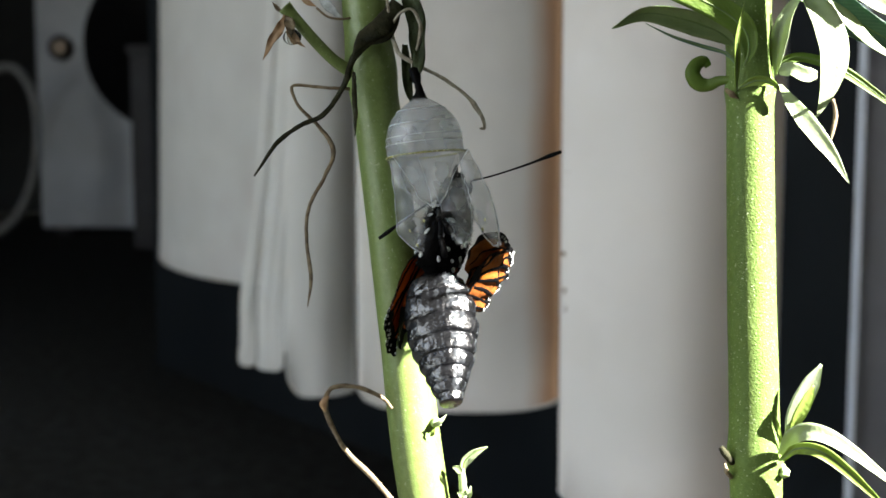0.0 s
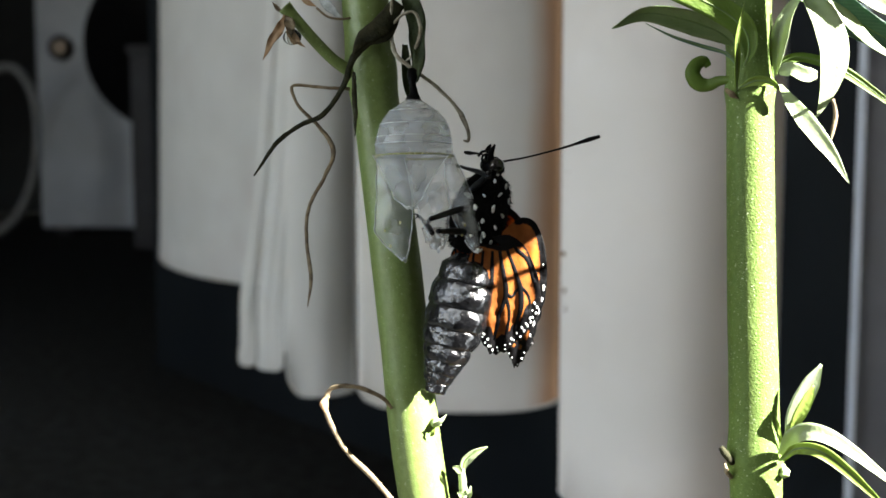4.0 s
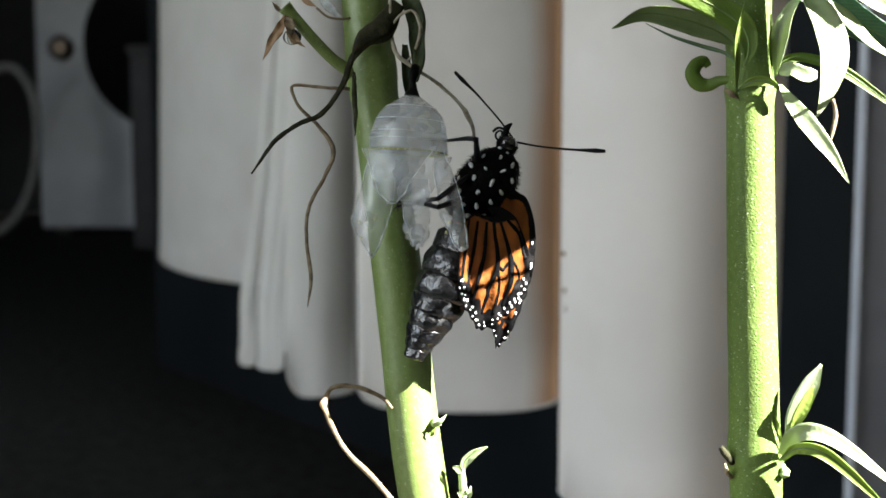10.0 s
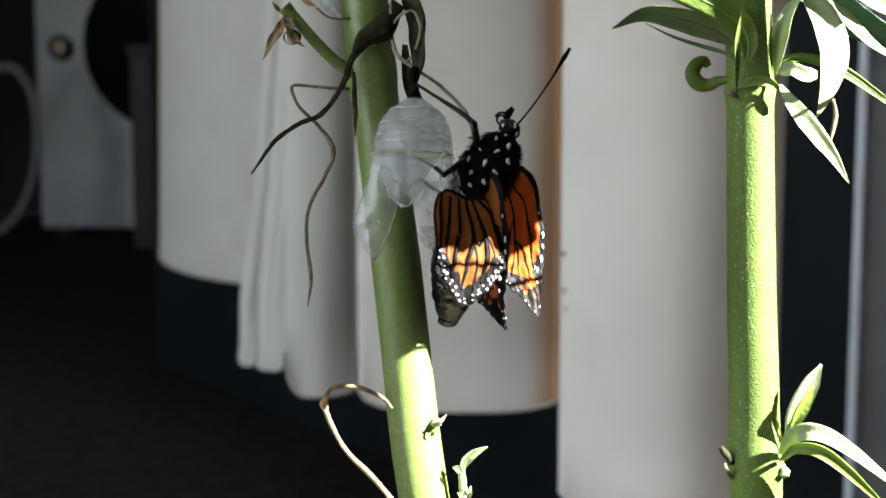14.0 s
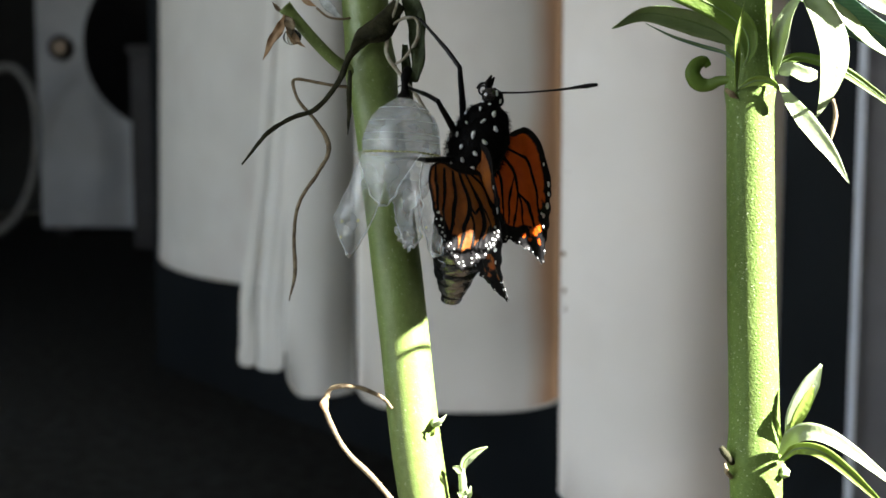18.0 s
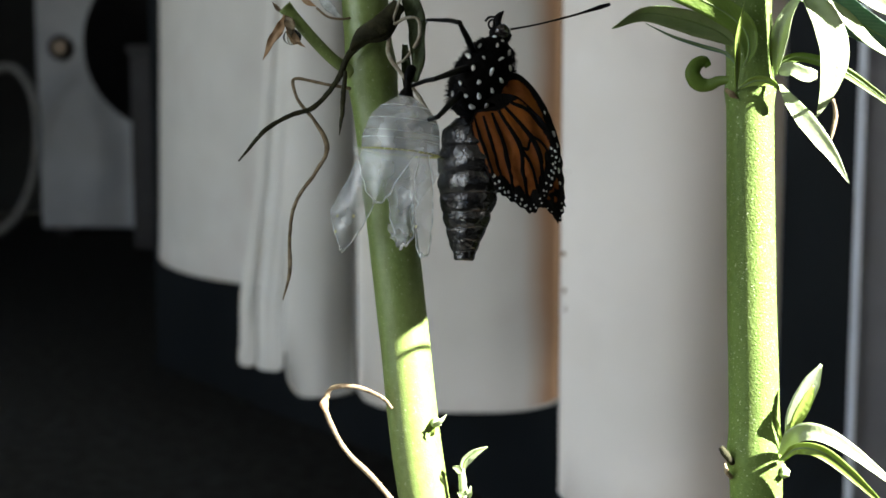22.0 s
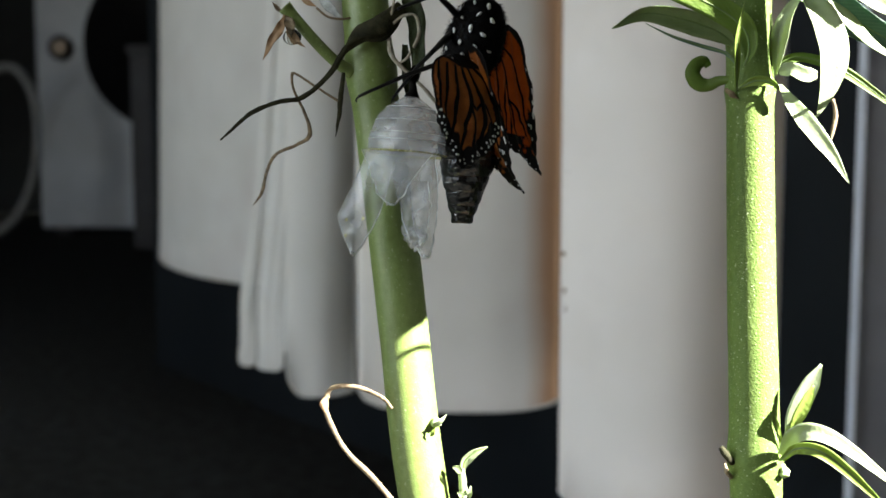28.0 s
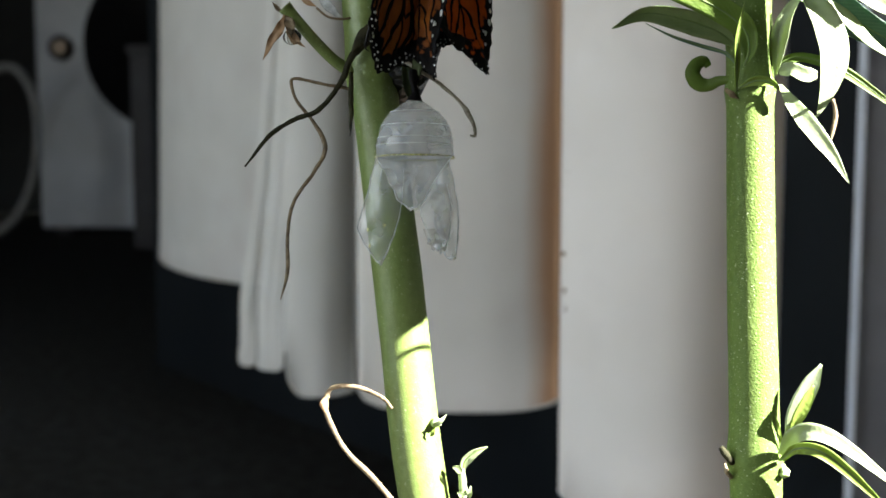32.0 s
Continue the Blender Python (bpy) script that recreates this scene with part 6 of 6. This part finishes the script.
    walk(a, [
        (0, thigh(0, 1, 79.0, 40.0)), (1, thigh(1, 1, 77.5, 41.0)), (2, thigh(2, 1, 78.5, 40.5)), (3, thigh(3, 1, 76.5, 39.0)), (4.5, thigh(4.5, 1, 76.5, 39.0)), (6, thigh(6, 1, 78.0, 40.0)), (7, thigh(7, 1, 79.5, 43.5)), (8, thigh(8, 1, 75.5, 38.5)),
        (9, thigh(9, 1, 79.0, 42.0)), (10, thigh(10, 1, 77.5, 35.5)), (11, thigh(11, 1, 78.0, 35.0)), (12, thigh(12, 1, 80.0, 32.0)), (13, thigh(13, 1, 80.5, 31.0)), (14, thigh(14, 1, 78.5, 31.5)), (15.5, thigh(15.5, 1, 78.0, 24.0)),
        (17, thigh(17, 1, 77.5, 17.3)), (18, thigh(18, 1, 77.5, 18.8)), (19, thigh(19, 1, 76.5, 16.0)), (20, thigh(20, 1, 75.5, 17.8)), (21, thigh(21, 1, 75.5, 17.6)), (22, thigh(22, 1, 77.0, 15.0)),
        (23, thigh(23, 1, 79.0, 16.2)), (24, thigh(24, 1, 78.5, 18.0)), (25, thigh(25, 1, 79.0, 19.2)), (28, thigh(28, 1, 76.5, 10.5)), (29, thigh(29, 1, 74.0, 6.5)), (30, thigh(30, 1, 71.0, 0.0)), (32, thigh(32, 1, 69.0, -2.0))])
    walk(b, [
        (0, shin(0, 1, 76.8, 36.4)), (1, shin(1, 1, 70.2, 46.0)), (2, shin(2, 1, 74.0, 44.0)), (3, shin(3, 1, 74.0, 41.0)), (4.5, shin(4.5, 1, 75.0, 38.0)), (6, shin(6, 1, 75.8, 36.0)), (7, shin(7, 1, 71.6, 37.0)), (8, shin(8, 1, 71.2, 39.5)),
        (9, shin(9, 1, 70.6, 37.4)), (10, shin(10, 1, 69.8, 36.0)), (11, shin(11, 1, 70.3, 30.5)), (12, shin(12, 1, 75.7, 27.0)), (13, shin(13, 1, 77.6, 27.2)), (14, shin(14, 1, 74.3, 27.0)), (15.5, shin(15.5, 1, 73.0, 20.0)),
        (17, shin(17, 1, 71.3, 14.0)), (18, shin(18, 1, 71.2, 13.5)), (19, shin(19, 1, 70.8, 14.6)), (20, shin(20, 1, 66.0, 14.5)), (21, shin(21, 1, 66.8, 14.9)), (22, shin(22, 1, 71.0, 14.0)),
        (23, shin(23, 1, 71.5, 14.2)), (24, shin(24, 1, 72.0, 14.2)), (25, shin(25, 1, 72.0, 19.2)), (28, shin(28, 1, 69.0, 16.0)), (29, shin(29, 1, 62.0, 5.0)), (30, shin(30, 1, 62.0, 2.0)), (32, shin(32, 1, 64.0, 0.0))])
    a, b = hind_leg
    walk(a, [
        (0, thigh(0, 2, 78.0, 42.0)), (1, thigh(1, 2, 78.5, 43.0)), (3, thigh(3, 2, 78.0, 41.0)), (6, thigh(6, 2, 77.0, 40.5)), (7, thigh(7, 2, 80.0, 42.5)), (8, thigh(8, 2, 77.0, 40.0)), (9, thigh(9, 2, 79.5, 43.0)), (10, thigh(10, 2, 77.5, 37.0)),
        (12, thigh(12, 2, 78.5, 38.0)), (13, thigh(13, 2, 80.5, 36.0)), (14, thigh(14, 2, 79.0, 36.0)), (17, thigh(17, 2, 74.5, 30.6)), (18, thigh(18, 2, 75.5, 29.0)), (19, thigh(19, 2, 76.5, 26.0)), (20, thigh(20, 2, 78.0, 24.0)), (21, thigh(21, 2, 78.0, 24.5)), (22, thigh(22, 2, 77.5, 21.5)),
        (23, thigh(23, 2, 78.5, 28.4)), (24, thigh(24, 2, 78.2, 28.5)), (25, thigh(25, 2, 79.5, 23.4)), (28, thigh(28, 2, 76.5, 13.0)), (29, thigh(29, 2, 74.5, 8.0)), (30, thigh(30, 2, 71.0, 2.0)), (32, thigh(32, 2, 69.0, 0.0))])
    walk(b, [
        (0, shin(0, 2, 77.6, 37.0)), (1, shin(1, 2, 77.0, 37.0)), (3, shin(3, 2, 73.4, 37.0)), (6, shin(6, 2, 74.5, 36.0)), (7, shin(7, 2, 72.0, 38.0)), (8, shin(8, 2, 74.0, 38.0)), (9, shin(9, 2, 71.5, 38.0)), (10, shin(10, 2, 70.0, 35.0)),
        (12, shin(12, 2, 76.5, 31.0)), (13, shin(13, 2, 73.8, 37.0)), (14, shin(14, 2, 74.5, 31.0)), (17, shin(17, 2, 66.0, 26.2)), (18, shin(18, 2, 69.3, 27.0)), (19, shin(19, 2, 70.2, 28.5)), (20, shin(20, 2, 75.0, 20.6)), (21, shin(21, 2, 75.5, 20.8)), (22, shin(22, 2, 72.4, 21.4)),
        (23, shin(23, 2, 71.8, 30.6)), (24, shin(24, 2, 66.8, 38.0)), (25, shin(25, 2, 72.2, 23.2)), (28, shin(28, 2, 60.5, 17.8)), (29, shin(29, 2, 68.0, 12.0)), (30, shin(30, 2, 62.0, 6.0)), (32, shin(32, 2, 64.0, 4.0))])

    walk(shell, [
        (0, swing(74.2, 16.6, 11, 6, 10)), (1, swing(74.0, 16.6, 11, 5, 8)), (2, swing(73.2, 16.8, 11, 3, 0)), (3, swing(73.0, 16.8, 11, 0, -6)), (6, swing(73.6, 16.8, 11, 2, 0)), (7, swing(73.0, 16.2, 11, -1, -12)), (8, swing(73.6, 16.2, 11, -2, -12)), (9, swing(73.4, 16.2, 11, -6, -18)),
        (10, swing(73.0, 16.1, 11, -4, -20)), (11, swing(72.8, 16.3, 11, -5, -22)), (12, swing(73.2, 16.1, 11, -1, -15)), (13, swing(74.2, 16.2, 11, 2, 0)), (14, swing(73.4, 16.5, 11, -1, -12)), (17, swing(71.4, 16.4, 11, -7, -25)), (18, swing(71.6, 16.5, 11, -3, -25)), (19, swing(71.0, 16.1, 11, -4, -28)),
        (20, swing(72.2, 16.4, 11, -6, -28)), (21, swing(72.2, 16.4, 11, -5, -28)), (22, swing(72.0, 16.2, 11, -6, -28)), (23, swing(72.0, 16.4, 11, -1, -14)), (24, swing(72.0, 16.4, 11, -4, -22)), (25, swing(72.4, 16.5, 11, 0, -6)), (28, swing(73.0, 16.4, 11, -5, -18)), (29, swing(72.4, 16.4, 11, -3, -18)), (30, swing(72.8, 16.6, 11, -2, -8)), (31, swing(73.0, 17.0, 11, -1, -6)), (32, swing(73.4, 17.0, 11, 0, 0))])

    def flap(x, lean, turn):
        return pose(x, -0.0106, 0.001, 0, turn, lean)

    walk(left_flap, [
        (0, flap(-0.0048, 4, 0)), (3, flap(-0.0048, 2, 0)), (6, flap(-0.0046, 2, 0)), (7, flap(-0.0048, 0, 5)), (8, flap(-0.0050, -6, 5)), (9, flap(-0.0050, -6, 5)), (10, flap(-0.0050, -8, 5)), (12, flap(-0.0050, -14, 5)), (13, flap(-0.0050, -13, 0)), (14, flap(-0.0050, -13, 5)),
        (17, flap(-0.0052, -22, 15)), (18, flap(-0.0052, -20, 15)), (20, flap(-0.0052, -22, 15)), (22, flap(-0.0052, -21, 15)), (23, flap(-0.0050, -18, 10)), (24, flap(-0.0050, -17, 10)), (25, flap(-0.0050, -16, 5)), (28, flap(-0.0052, -17, 10)), (30, flap(-0.0050, -16, 5)), (31, flap(-0.0050, -15, 5)), (32, flap(-0.0050, -11, 0))])
    walk(right_flap, [
        (0, flap(0.0050, 8, 0)), (3, flap(0.0046, 6, 0)), (6, flap(0.0046, 24, 0)), (7, flap(0.0044, 24, 0)), (8, flap(0.0044, 26, 0)), (9, flap(0.0044, 20, 0)), (10, flap(0.0044, 14, 0)), (11, flap(0.0044, 12, 0)), (12, flap(0.0044, 10, 0)), (13, flap(0.0044, 4, 0)),
        (17, flap(0.0040, 4, 0)), (20, flap(0.0038, 2, 0)), (23, flap(0.0036, 1, 0)), (28, flap(0.0030, -3, 0)), (31, flap(0.0030, -4, 0)), (32, flap(0.0034, -1, 0))])
    walk(dark_strip, [(0, swing(66.5, 8.5, 4.5, 0)), (3, swing(66.5, 8.5, 4.5, 0)), (6, swing(66.4, 8.4, 4.5, -1)), (8, swing(66.4, 8.4, 4.5, -3)), (10, swing(66.4, 8.5, 4.5, -1)), (14, swing(66.4, 8.5, 4.5, -1)), (17, swing(66.3, 8.4, 4.5, -4)), (19, swing(66.0, 8.2, 4.5, -5)), (23, swing(66.0, 8.2, 4.5, -6)), (25, swing(66.0, 8.2, 4.5, -6)), (28, swing(65.5, 8.0, 4.5, -14)), (29, swing(66.0, 8.2, 4.5, -5)), (31, swing(66.5, 8.5, 4.5, 0)), (32, swing(66.4, 8.4, 4.5, -4))])
    walk(curl_strand, [(0, swing(60.5, 15.6, 5, 0)), (14, swing(60.5, 15.6, 5, 0)), (17, swing(60.6, 15.4, 5, -4)), (19, swing(60.8, 15.2, 5, -6)), (23, swing(60.6, 15.4, 5, -7)), (25, swing(60.4, 15.4, 5, -8)), (27.4, swing(60.2, 16.4, 5, -14)), (28, swing(59.4, 17.6, 5, -34, 0, 50)), (28.5, swing(60.2, 15.8, 5, -10, 0, 10)), (29, swing(60.2, 15.4, 5, -8)), (32, swing(60.4, 15.4, 5, -7))])
    walk(dark_tip, [(0, swing(62.4, 13.5, 5.5, 0)), (14, swing(62.4, 13.5, 5.5, 0)), (19, swing(61.4, 13.2, 5.5, -4)), (28, swing(60.5, 13.6, 5.5, -8)), (30, swing(61.9, 13.5, 5.5, -4)), (31, swing(63.4, 13.8, 5.5, -4)), (32, swing(61.9, 13.5, 5.5, -2))])
    walk(right_strand, [(0, swing(69.6, 6.6, 6, 0)), (2, swing(69.4, 6.6, 6, -9)), (3, swing(69.4, 6.6, 6, -10)), (6, swing(69.4, 6.6, 6, -5)), (7, swing(69.4, 6.6, 6, -9)), (8, swing(69.5, 6.6, 6, -5)), (9, swing(69.5, 6.6, 6, -5)), (11, swing(69.4, 6.6, 6, -7)), (13, swing(69.5, 6.6, 6, -5)), (17, swing(69.0, 6.6, 6, -20)), (19, swing(68.6, 6.6, 6, -26)), (22, swing(69.0, 6.6, 6, -24)), (25, swing(69.0, 6.6, 6, -14)), (28, swing(69.0, 6.6, 6, -16)), (30, swing(69.2, 6.6, 6, -12)), (32, swing(69.4, 6.6, 6, -5))])


motions()
